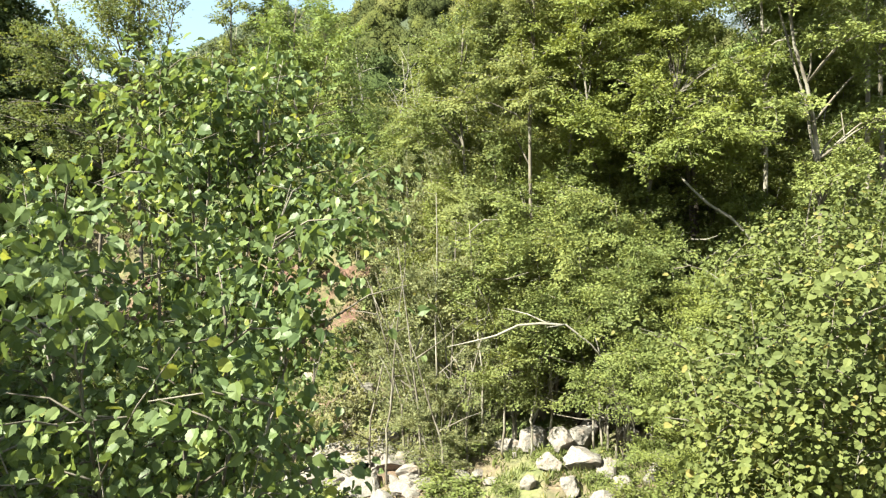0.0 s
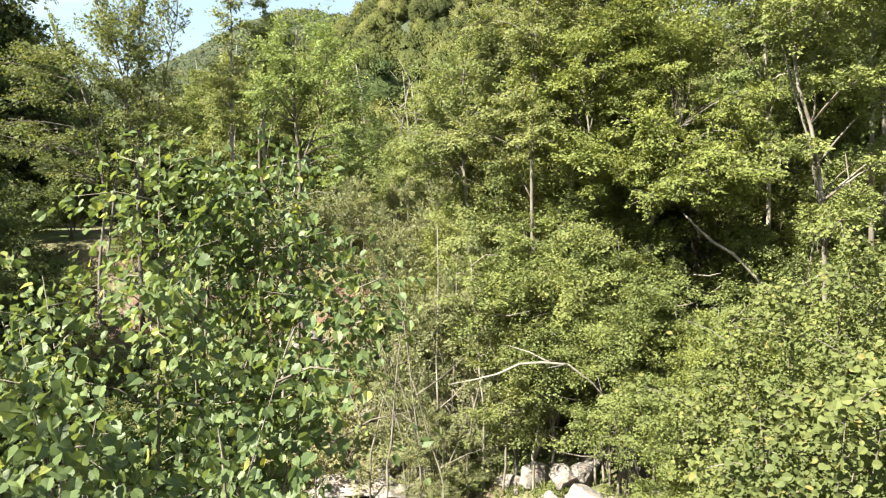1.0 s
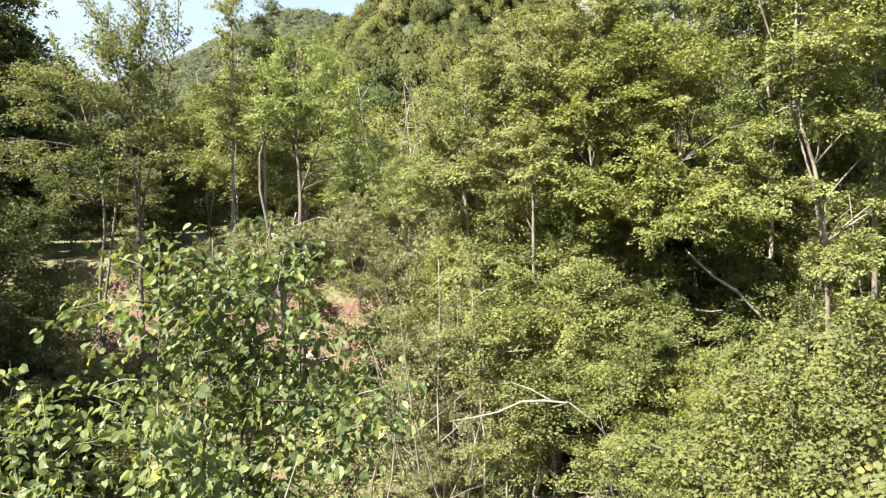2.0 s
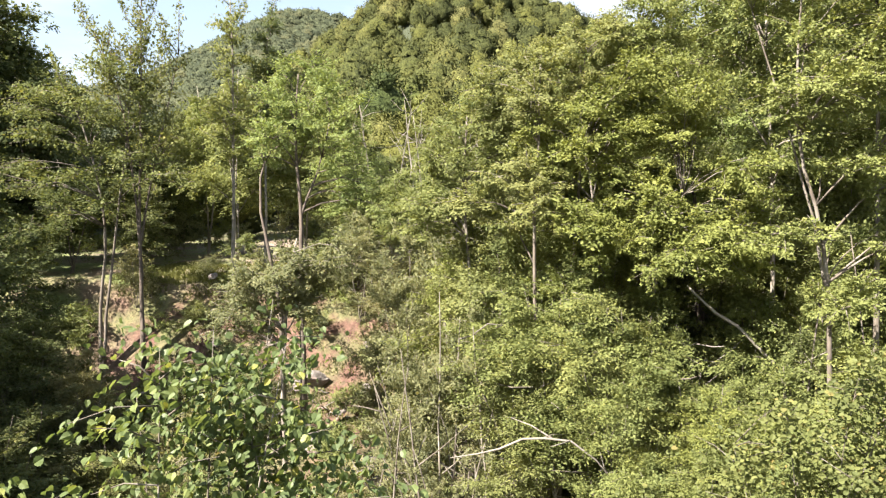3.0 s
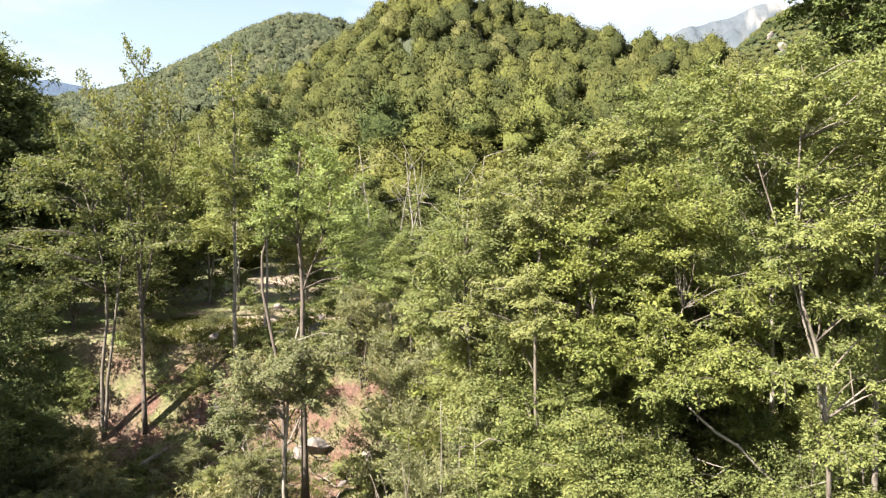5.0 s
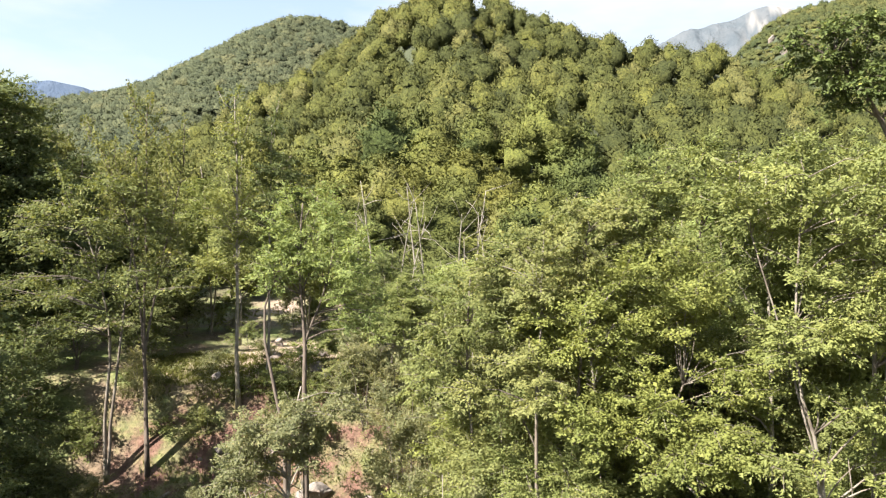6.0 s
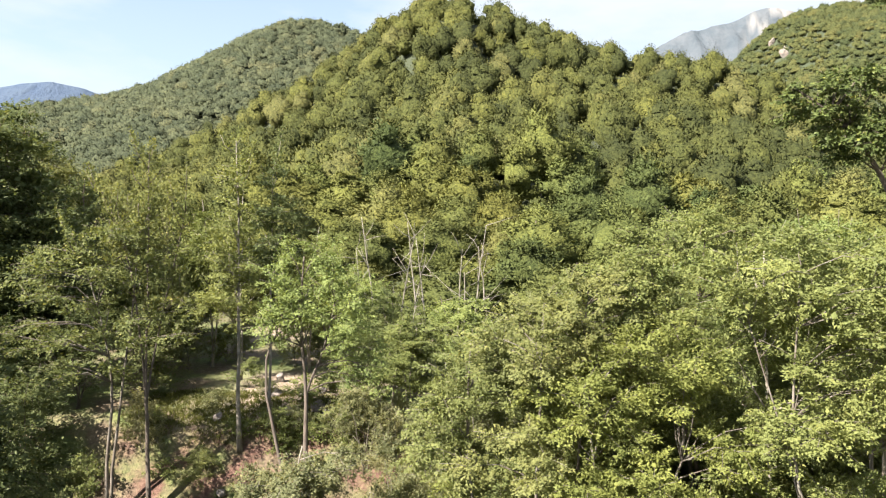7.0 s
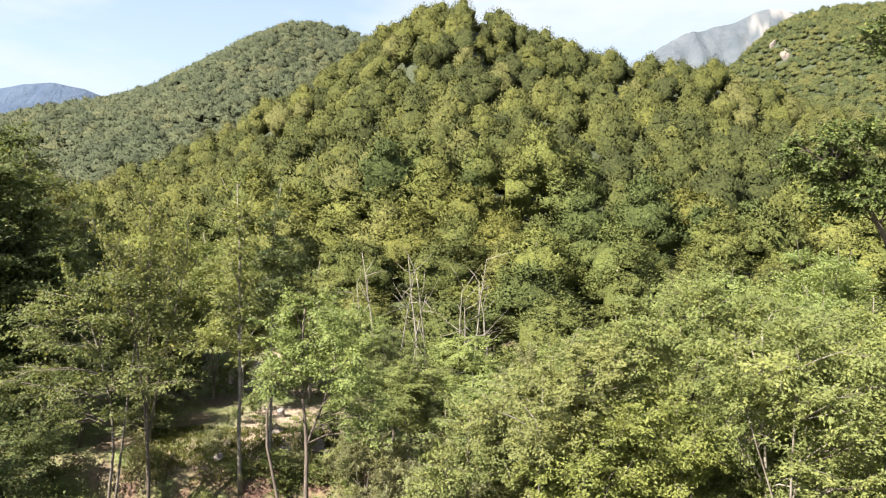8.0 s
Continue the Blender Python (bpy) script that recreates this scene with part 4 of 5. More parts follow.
for kind, x, y, size, turn, tall in (
        # front of the belt, below the hollow
        ("belt_c", 4.6, 13.2, 0.66, 300, 0.80), ("belt_f", 6.0, 13.4, 0.68, 200, 1.02), ("belt_c", 7.0, 13.9, 0.7, 130, 1.0), ("belt_f", 5.0, 13.9, 0.66, 330, 1.12), ("belt_c", 5.7, 14.5, 0.6, 70, 1.05), ("belt_c", 7.4, 12.4, 0.85, 240, 1.0), ("belt_f", 8.6, 12.0, 0.85, 70, 1.1), ("belt_c", 6.7, 11.5, 0.7, 20, 1.1), ("belt_c", 8.0, 10.6, 0.8, 160, 0.9),
        ("belt_g", 2.6, 16.6, 0.95, 30, 0.95), ("belt_g", 3.7, 15.9, 0.9, 100, 1.0), ("belt_d", 1.6, 16.0, 0.8, 250, 0.95), ("belt_c", 8.6, 15.2, 0.9, 160, 1.0), ("belt_f", 9.6, 13.6, 0.9, 10, 0.9),
        ("belt_d", 8.3, 13.6, 0.8, 30, 0.85), ("belt_f", 7.3, 15.0, 0.7, 310, 0.72),
        ("belt_c", 4.3, 15.9, 0.85, 40, 0.98), ("belt_g", 1.6, 17.0, 0.9, 140, 0.95), ("belt_c", 3.2, 16.4, 0.9, 210, 0.95), ("belt_g", 4.7, 15.5, 0.8, 50, 0.72), ("belt_d", 7.6, 14.3, 0.85, 120, 1.1), ("belt_c", 9.2, 16.4, 0.9, 280, 1.1), ("belt_f", 5.2, 17.6, 0.8, 280, 0.7), ("belt_c", 10.4, 14.6, 0.9, 330, 1.1), ("belt_f", 5.0, 12.0, 0.6, 80, 0.7),
        ("belt_c", 3.0, 17.6, 1.0, 15, 1.05), ("belt_d", 1.9, 18.2, 1.05, 75, 1.15), ("belt_c", 3.9, 18.2, 1.0, 260, 1.05), ("belt_c", 7.6, 17.4, 0.95, 190, 1.05), ("belt_d", 8.8, 17.2, 1.1, 320, 1.15), ("belt_c", 10.4, 16.6, 1.0, 45, 1.1), ("belt_f", 0.6, 19.8, 0.9, 110, 1.15),
        ("belt_c", 7.2, 15.7, 0.85, 200, 0.98), ("belt_c", 3.9, 15.1, 0.75, 110, 1.02), ("belt_b", 3.5, 19.2, 0.95, 140, 0.95), ("belt_f", 8.4, 16.2, 0.9, 250, 1.05),
        # middle and back of the belt
        ("belt_a", 4.5, 19.4, 1.0, 220, 0.92), ("belt_b", 2.4, 19.8, 1.0, 300, 0.86), ("belt_a", 9.4, 18.6, 1.0, 60, 1.0), ("belt_a", 11.4, 16.6, 1.05, 200, 1.0), ("belt_b", 11.6, 19.6, 1.1, 20, 1.0), ("belt_a", 13.4, 18.4, 1.0, 100, 1.0),
        ("dark", 9.6, 20.4, 0.75, 20, 0.7), ("dark", 7.0, 21.4, 0.7, 240, 0.62), ("shade", 5.6, 18.0, 0.9, 140, 0.6), ("shade", 7.4, 18.2, 0.9, 20, 0.7), ("shade", 9.8, 17.6, 1.0, 60, 0.8), ("belt_d", 1.4, 19.4, 1.1, 190, 1.1), ("belt_d", 4.6, 22.0, 1.2, 40, 1.1), ("belt_b", 7.6, 23.6, 1.0, 70, 0.85),
        ("fresh", 10.4, 23.5, 1.0, 10, 1.1), ("fresh", 13.0, 26.0, 1.1, 110, 1.0), ("fresh", 8.2, 28.0, 1.1, 330, 0.9), ("fresh", 15.8, 29.5, 1.1, 60, 0.95), ("fresh", 12.2, 31.5, 1.1, 210, 0.9), ("fresh", 18.5, 34.5, 1.2, 260, 1.0), ("fresh", 14.5, 37.0, 1.2, 20, 0.85), ("fresh", 20.5, 40.0, 1.3, 150, 0.9),
        # willows over the bank
        ("willow", 0.4, 16.7, 0.9, 0, 0.95), ("willow", -0.7, 17.6, 0.95, 120, 0.95), ("willow", -0.6, 19.8, 0.8, 60, 0.95), ("willow", 0.6, 21.4, 1.1, 200, 1.1), ("willow", -1.3, 22.6, 1.05, 60, 1.05), ("willow", -0.1, 15.8, 0.6, 200, 0.62), ("willow", 1.2, 17.2, 0.7, 280, 0.8),
        ("willow", -2.0, 23.2, 0.6, 300, 0.6), ("belt_d", 0.4, 25.0, 1.15, 130, 1.0), ("willow", 2.6, 25.0, 1.15, 30, 0.95), ("belt_b", 4.8, 25.8, 1.0, 250, 0.76), ("willow", -1.6, 26.6, 1.0, 190, 0.9), ("fresh", 2.2, 28.6, 0.85, 15, 0.8),
        ("belt_d", -2.4, 31.8, 1.05, 100, 0.9), ("willow", -3.4, 28.6, 0.85, 10, 0.8), ("fresh", 1.0, 33.6, 0.9, 0, 0.72), ("fresh", 5.0, 33.0, 0.9, 210, 0.72), ("golden", -1.6, 29.8, 0.75, 70, 0.7),
        ("willow", -6.2, 22.2, 0.7, 75, 0.78), ("willow", -3.3, 18.6, 0.42, 40, 0.4), ("willow", -7.4, 18.6, 0.6, 170, 0.5), ("willow", -5.6, 18.0, 0.55, 20, 0.42), ("belt_d", -7.4, 23.2, 0.65, 310, 0.6), ("willow", -8.6, 24.4, 0.6, 210, 0.52),
        # shaded side of the clearing, its shade partly put into dark leaf colour
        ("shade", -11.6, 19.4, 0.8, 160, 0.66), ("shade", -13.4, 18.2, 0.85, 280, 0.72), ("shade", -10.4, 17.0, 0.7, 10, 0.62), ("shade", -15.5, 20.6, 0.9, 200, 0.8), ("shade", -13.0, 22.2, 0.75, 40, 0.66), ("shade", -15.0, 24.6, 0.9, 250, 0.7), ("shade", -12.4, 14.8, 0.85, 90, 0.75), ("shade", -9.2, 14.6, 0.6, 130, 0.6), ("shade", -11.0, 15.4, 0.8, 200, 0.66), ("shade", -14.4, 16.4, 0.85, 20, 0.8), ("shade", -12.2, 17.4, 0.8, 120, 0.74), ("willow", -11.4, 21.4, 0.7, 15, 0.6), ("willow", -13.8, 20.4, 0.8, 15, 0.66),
        # Dark trees beyond the left edge and beside the camera: unseen, added to cast shade.
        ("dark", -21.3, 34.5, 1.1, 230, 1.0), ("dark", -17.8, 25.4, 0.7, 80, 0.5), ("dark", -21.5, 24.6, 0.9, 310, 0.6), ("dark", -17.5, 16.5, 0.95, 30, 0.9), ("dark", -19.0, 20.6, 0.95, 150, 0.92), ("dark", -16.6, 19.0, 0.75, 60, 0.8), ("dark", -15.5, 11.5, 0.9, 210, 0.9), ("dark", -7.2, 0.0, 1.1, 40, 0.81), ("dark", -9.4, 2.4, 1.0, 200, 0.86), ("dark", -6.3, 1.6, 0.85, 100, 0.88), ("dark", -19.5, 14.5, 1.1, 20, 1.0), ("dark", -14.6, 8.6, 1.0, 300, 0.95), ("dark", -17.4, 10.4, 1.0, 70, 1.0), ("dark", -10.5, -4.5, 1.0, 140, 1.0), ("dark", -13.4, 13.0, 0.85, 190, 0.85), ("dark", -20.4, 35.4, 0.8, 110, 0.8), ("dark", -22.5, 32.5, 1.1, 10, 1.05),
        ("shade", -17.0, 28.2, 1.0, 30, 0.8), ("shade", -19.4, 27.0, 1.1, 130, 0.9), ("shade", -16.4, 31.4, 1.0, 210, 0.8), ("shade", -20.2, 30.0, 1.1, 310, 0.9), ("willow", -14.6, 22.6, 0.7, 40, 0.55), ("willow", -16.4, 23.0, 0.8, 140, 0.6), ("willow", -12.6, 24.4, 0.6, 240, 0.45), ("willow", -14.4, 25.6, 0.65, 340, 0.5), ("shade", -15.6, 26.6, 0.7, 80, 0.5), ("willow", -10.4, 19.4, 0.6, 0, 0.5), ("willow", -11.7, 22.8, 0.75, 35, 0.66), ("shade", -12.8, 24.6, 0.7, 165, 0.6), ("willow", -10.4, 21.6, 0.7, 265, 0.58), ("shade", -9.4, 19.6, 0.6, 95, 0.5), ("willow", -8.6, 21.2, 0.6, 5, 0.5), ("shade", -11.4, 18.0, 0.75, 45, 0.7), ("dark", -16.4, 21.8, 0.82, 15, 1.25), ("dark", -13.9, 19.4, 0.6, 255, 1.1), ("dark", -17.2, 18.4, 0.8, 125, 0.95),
        # edge of the terrace, towards the hill
        ("golden", -10.4, 35.6, 1.0, 100, 1.0), ("golden", -7.4, 37.8, 0.9, 30, 0.9), ("golden", -12.8, 38.6, 1.0, 200, 0.95), ("dark", -15.6, 37.0, 0.8, 150, 0.85), ("fresh", -4.6, 36.0, 0.9, 80, 0.85), ("shade", -14.2, 33.0, 0.9, 60, 0.8), ("fresh", -3.8, 33.8, 0.75, 280, 0.8)):
    plant(kind, x, y, size, turn, tall)

for i, (x, y, s) in enumerate(((-9.6, 25.6, 0.7), (-8.4, 26.8, 0.6), (-7.6, 25.0, 0.7), (-6.6, 26.4, 0.5), (-6.0, 24.2, 0.6), (-3.4, 25.2, 0.6), (-2.6, 24.4, 0.7), (-10.6, 23.4, 0.8), (-9.0, 22.6, 0.7), (-3.6, 22.0, 0.5), (-11.6, 28.6, 0.8), (-9.8, 28.4, 0.8), (-7.6, 28.2, 0.7), (-5.4, 28.4, 0.7), (-12.8, 30.2, 0.8), (-11.0, 24.8, 0.5))):
    plant(("scrub_o", "scrub", "hedge", "scrub")[i % 4], x, y, s, i * 77, 0.8)

# shrubs and undergrowth over the banks
rng = random.Random(5)
spots = 0
while spots < 84:
    y = rng.uniform(15.5, 44)
    x = rng.uniform(-0.72, 0.72) * y
    bank = -14 < x < 0.3 and 22.5 < y < 29
    open_floor = -11 < x < -4 and 29 < y < 38
    stones = -4 < x < 6 and y < 17.2
    if -7.5 < x < -1.5 and 19.5 < y < 27.5 and rng.random() < 0.85 or bank and rng.random() < 0.6 or open_floor and rng.random() < 0.8 or stones:
        continue
    kind = rng.choice(["scrub", "scrub_o", "scrub_o", "scrub", "hedge"])
    plant(kind, x, y, rng.uniform(0.6, 1.25), rng.uniform(0, 360), rng.uniform(0.75, 1.1))
    spots += 1
for i in range(85):
    y = rng.uniform(10.0, 18.5)
    x = rng.uniform(-5.0, 6.5)
    low = 13.2 < y < 16.2 and 0.5 < x < 5.5 or 15 < y < 19 and -4 < x < 0
    plant("hedge", x, y, rng.uniform(0.3, 0.5) if low else rng.uniform(0.6, 1.1), rng.uniform(0, 360), rng.uniform(0.5, 0.9))

for kind, x, y, size in (("scrub", -7.2, 29.4, 0.7), ("scrub_o", -6.2, 29.7, 0.6), ("scrub", -4.6, 29.5, 0.75), ("hedge", -7.8, 30.0, 0.9), ("hedge", -6.6, 29.2, 1.0), ("hedge", -5.4, 29.4, 1.0), ("hedge", -4.0, 29.2, 1.0), ("hedge", -8.6, 29.6, 0.9),
                         ("scrub_o", -8.4, 33.0, 0.6), ("scrub", -9.6, 34.2, 0.7), ("hedge", -7.0, 33.4, 1.0), ("hedge", -6.0, 35.0, 1.1), ("scrub", -5.2, 36.4, 0.8), ("scrub_o", -10.4, 31.4, 0.6)):
    plant(kind, x, y, size, rng.uniform(0, 360), rng.uniform(0.7, 1.0))


def grass_tufts(seed, n, x0, x1, y0, y1, label, mat):
    """Weeds and grass between the stones."""
    r = np.random.default_rng(seed)
    cx, cy = r.uniform(x0, x1, n), r.uniform(y0, y1, n)
    x, y = np.repeat(cx, 14) + r.normal(0, 0.09, n * 14), np.repeat(cy, 14) + r.normal(0, 0.09, n * 14)
    pos = np.column_stack([x, y, height_at(x, y)])
    axis = r.normal(0, 0.45, (n * 14, 3)) + np.array([0, 0, 1.0])
    v, f, _ = leaf_mesh(r, pos, axis, r.normal(0, 1, (n * 14, 3)), r.uniform(0.06, 0.22, n * 14), (SMALL[0] * np.array([0.28, 1, 1]), SMALL[1]))
    tagged(link_mesh("grass", v, f, mat), label, "grass", kind="stuff")


grass_tufts(41, 1500, -7, 9, 8, 19, "green weeds and grass tufts between the stones", YOUNG)
grass_tufts(42, 1500, -14, -3, 29.3, 33.5, "yellowish grass along the top of the bank", WOODGOLD)
grass_tufts(43, 1100, -12, -2, 23.0, 28.0, "sparse weeds on the red earth bank", YOUNG)

# ---- woods on the hill ----
FORMS = ((9.5, 3.4, 0.8, 0.4), (11.0, 3.8, 0.78, 0.9), (8.5, 2.9, 0.85, 0.6), (12.0, 3.0, 0.85, 1.0), (7.0, 3.2, 0.85, 0.3))
wood_kinds = {}


def wood_family(start, seed, leaves, size, leaf, heart, bark, forms=FORMS):
    for k, (h, r, tl, up) in enumerate(forms):
        wood_kinds["%s_%d" % (start, k)] = lambda k=k, h=h, r=r, tl=tl, up=up: hill_tree(seed + k, h, r, leaves, size, leaf, heart, bark, 10, tl, up)


wood_family("slope", 60, 8400, 0.24, WOODS, WOODS_HEART, PALE)
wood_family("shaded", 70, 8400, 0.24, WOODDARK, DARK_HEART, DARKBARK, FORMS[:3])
wood_family("golden", 75, 8400, 0.24, WOODGOLD, GOLD_HEART, PALE, FORMS[1:4])
wood_family("hill", 80, 4900, 0.34, WOODS, WOODS_HEART, BARK)
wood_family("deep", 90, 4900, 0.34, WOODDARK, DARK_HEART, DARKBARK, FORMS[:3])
wood_family("yellow", 95, 4900, 0.34, WOODGOLD, GOLD_HEART, PALE, FORMS[1:4])
TREE_LABELS = {"slope": "leafy green tree in the wood at the hill's foot", "hill": "broadleaf tree in the wood on the hillside", "shaded": "dense dark green tree on the lower hillside, shade included in its colour",
               "golden": "broad tree with yellowish leaves on the lower hillside", "deep": "dark green round-crowned tree on the hillside", "yellow": "yellow-green tree in the wood on the hillside"}
count = 0
y = 42.0
while y < 94 and count < 230:
    gap = 5.2 + 0.012 * y
    x = -0.66 * y - 4 + rng.uniform(0, gap)
    while x < 0.66 * y + 4:
        px, py = x + rng.uniform(-1.3, 1.3), y + rng.uniform(-1.4, 1.4)
        if not (-11 < px < -3 and py < 44 or -14 < px < -9 and py < 53):
            u = px / py
            # dim: parts of the slope whose trees take the darker, shade-laden colour
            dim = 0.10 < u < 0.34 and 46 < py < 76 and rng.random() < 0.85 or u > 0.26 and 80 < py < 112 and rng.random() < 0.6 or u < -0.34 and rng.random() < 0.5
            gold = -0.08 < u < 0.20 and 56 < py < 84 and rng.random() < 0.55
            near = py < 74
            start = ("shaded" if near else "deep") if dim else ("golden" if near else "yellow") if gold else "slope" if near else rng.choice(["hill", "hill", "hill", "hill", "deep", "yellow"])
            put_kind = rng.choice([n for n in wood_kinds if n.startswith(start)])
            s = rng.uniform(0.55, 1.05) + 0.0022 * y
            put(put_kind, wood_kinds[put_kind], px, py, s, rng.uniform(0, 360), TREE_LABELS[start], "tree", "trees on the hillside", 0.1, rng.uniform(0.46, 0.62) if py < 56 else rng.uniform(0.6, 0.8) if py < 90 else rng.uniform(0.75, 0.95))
            count += 1
        x += gap * rng.uniform(0.85, 1.25)
    y += gap * 0.92
for x, y, s, t in ((-23.5, 33.5, 0.95, 30), (-27.5, 40.0, 1.0, 250), (-38.5, 58.0, 1.2, 180)):
    put("shaded_1", wood_kinds["shaded_1"], x, y, s, t, "tall broadleaf tree at the wood's edge with shade in its leaf colour", "tree", "trees on the hillside", 0.1, 1.15)
for x, y, s, t in ((-35.5, 55.0, 1.5, 0), (-32.0, 53.5, 1.3, 90), (-28.5, 54.0, 1.1, 180), (-33.5, 49.5, 1.15, 270), (-29.5, 48.5, 1.0, 45), (-26.0, 51.0, 0.95, 130), (-25.0, 44.0, 0.85, 220)):
    plant("dark", x, y, s, t, 0.98)


def far_woods(name, label, xs, ys, radius, height, lobes, quads, size, mat, heart, seed, squash=0.8, round_by=0.7):
    """Crowns of the far woods: lobes set with leaf clumps round a dense heart, all in one mesh."""
    r = np.random.default_rng(seed)
    n = len(xs)
    grow = r.uniform(0.55, 1.4, n)
    foot = np.stack([xs, ys, height_at(xs, ys)], -1)
    g = (np.arange(lobes)[None] + r.uniform(0, 1, (n, lobes))) / lobes
    a = np.arange(lobes)[None] * 2.4 + r.uniform(0, 6.3, (n, 1))
    rr = radius * np.cos(np.pi * 0.5 * g ** 1.6) * r.uniform(0.4, 0.72, (n, lobes))
    size_of = radius * r.uniform(0.34, 0.52, (n, lobes)) * (1 - 0.2 * g)
    g[:, 0], rr[:, 0], size_of[:, 0] = 0.4, 0.0, 0.72 * radius
    tall = np.ones((n, lobes))
    tall[:, 0] = 1.35 * height * 0.5 / radius
    mid = foot[:, None] + grow[:, None, None] * np.stack([np.cos(a) * rr, np.sin(a) * rr, height * (0.14 + 0.62 * g)], -1)
    size_of = size_of * grow[:, None]
    shape = np.stack([np.ones_like(tall), np.ones_like(tall), squash * tall], -1)
    bv, bf = BALL
    lump = size_of[:, :, None] * 0.84 * (1 + r.normal(0, 0.10, (n, lobes, len(bv))))
    core = (mid[:, :, None] + bv * lump[..., None] * shape[:, :, None]).reshape(-1, 3)
    core_f = (bf[None] + (np.arange(n * lobes) * len(bv))[:, None, None]).reshape(-1, 3)
    heart_of = np.repeat(foot + np.array([0, 0, height * 0.3]), lobes * len(bv), axis=0)
    core_n = unit(np.broadcast_to(bv, (n * lobes, len(bv), 3)).reshape(-1, 3) * round_by + 0.7 * unit(core - heart_of) + np.array([-0.2, -0.3, 0.5]) * (0.7 - round_by) * 2)
    d = unit(r.normal(0, 1, (n, lobes, quads, 3)) + np.array([0, -0.1, 0.3]))
    pos = mid[:, :, None] + d * (size_of[..., None] * r.uniform(0.78, 1.18, (n, lobes, quads)))[..., None] * shape[:, :, None]
    pos, dd = pos.reshape(-1, 3), d.reshape(-1, 3)
    m = len(pos)
    whole = unit(pos.reshape(n, -1, 3) - foot[:, None] - np.array([0, 0, height * 0.3])).reshape(-1, 3)
    v, f, facing = leaf_mesh(r, pos, 0.5 * dd + np.array([0, 0, 0.45]) + r.normal(0, 0.6, (m, 3)), 0.85 * round_by * dd + 0.7 * whole + np.array([-0.2, -0.3, 0.5]) * (0.7 - round_by) * 2 + r.normal(0, 0.3, (m, 3)), size * r.uniform(0.6, 1.4, m), FINE, 0.25)
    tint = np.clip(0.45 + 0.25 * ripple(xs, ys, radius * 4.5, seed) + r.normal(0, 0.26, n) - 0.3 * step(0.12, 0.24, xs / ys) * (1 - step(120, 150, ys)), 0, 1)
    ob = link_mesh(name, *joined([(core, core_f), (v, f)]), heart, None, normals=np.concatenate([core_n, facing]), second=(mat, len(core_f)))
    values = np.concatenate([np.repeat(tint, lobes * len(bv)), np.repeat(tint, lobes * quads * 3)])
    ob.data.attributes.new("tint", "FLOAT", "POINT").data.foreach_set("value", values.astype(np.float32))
    tagged(ob, label, "woods", kind="stuff")


def scatter(seed, x0, x1, y0, y1, gap, keep):
    r = np.random.default_rng(seed)
    gx, gy = np.meshgrid(np.arange(x0, x1, gap), np.arange(y0, y1, gap))
    gx, gy = gx + r.uniform(-0.62, 0.62, gx.shape) * gap, gy + r.uniform(-0.62, 0.62, gx.shape) * gap
    m = keep(gx, gy)
    return gx[m], gy[m]


xs, ys = scatter(71, -190, 190, 92, 222, 4.9, lambda x, y: (np.abs(x) < 0.66 * y + 6))
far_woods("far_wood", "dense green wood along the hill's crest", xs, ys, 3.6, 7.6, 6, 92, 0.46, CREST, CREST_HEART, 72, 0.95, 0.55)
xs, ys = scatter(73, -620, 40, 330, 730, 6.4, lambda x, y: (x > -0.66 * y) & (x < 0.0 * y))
far_woods("far_wood", "wooded ridge beyond the valley with haze in its leaf colour", xs, ys, 7.0, 6.6, 4, 22, 1.35, FARW, FAR_HEART, 74, 0.8, 0.3)
xs, ys = scatter(75, 120, 760, 330, 930, 6.5, lambda x, y: (x < 0.66 * y) & (x > 0.3 * y) & (np.hypot(x - 394, y - 860) > 8) & (np.hypot(x - 386, y - 812) > 10))
far_woods("far_wood", "wooded mountainside behind the hill", xs, ys, 6.8, 6.0, 4, 24, 1.35, MIDW, MID_HEART, 76, 0.8, 0.3)


# ---- dead wood, stones ----
def stick(name, points, radii, mat, label, category="log", twigs=0, seed=1, reach=1.0):
    r = np.random.default_rng(seed)
    p = np.array(points, float)
    u = np.linspace(0, 1, 9)
    base = np.stack([np.interp(u, np.linspace(0, 1, len(p)), p[:, i]) for i in range(3)], -1) + r.normal(0, 0.02, (9, 3))
    root = new(name)
    link_mesh("stem", *tube(base, np.interp(u, np.linspace(0, 1, len(radii)), radii), 8), mat, root, True)
    for i in range(twigs):
        o = along(base, np.array([r.uniform(0.3, 1)]))[0]
        e = o + reach * (r.normal(0, 1, 3) * np.array([0.6, 0.6, 0.5]) + np.array([0, 0, 0.4]))
        link_mesh("twig", *tube(np.array([o, (o + e) / 2 + r.normal(0, 0.06, 3), e]), np.array([0.02, 0.013, 0.005]), 5), mat, root, True)
    return tagged(root, label, category)


stick("leaning_log", [(5.0, 15.1, 6.25), (5.7, 15.1, 5.7), (6.42, 15.1, 5.13), (7.1, 15.1, 4.4), (9.4, 15.3, 1.0)], [0.02, 0.03, 0.035, 0.04, 0.045], DEADWOOD, "bleached dead trunk leaning against the trees", twigs=3, seed=3)
stick("fallen_branch", [(0.1, 14.8, 2.66), (0.7, 14.6, 2.87), (1.23, 14.5, 3.04), (1.71, 14.4, 3.23), (2.2, 14.2, 3.32), (2.78, 14.2, 3.03), (3.6, 14.4, 2.3), (4.2, 14.6, 0.0)], [0.008, 0.018, 0.026, 0.026, 0.02, 0.015, 0.01], DEADWOOD, "bare pale fallen branch across the bushes", "branch", 5, 4)
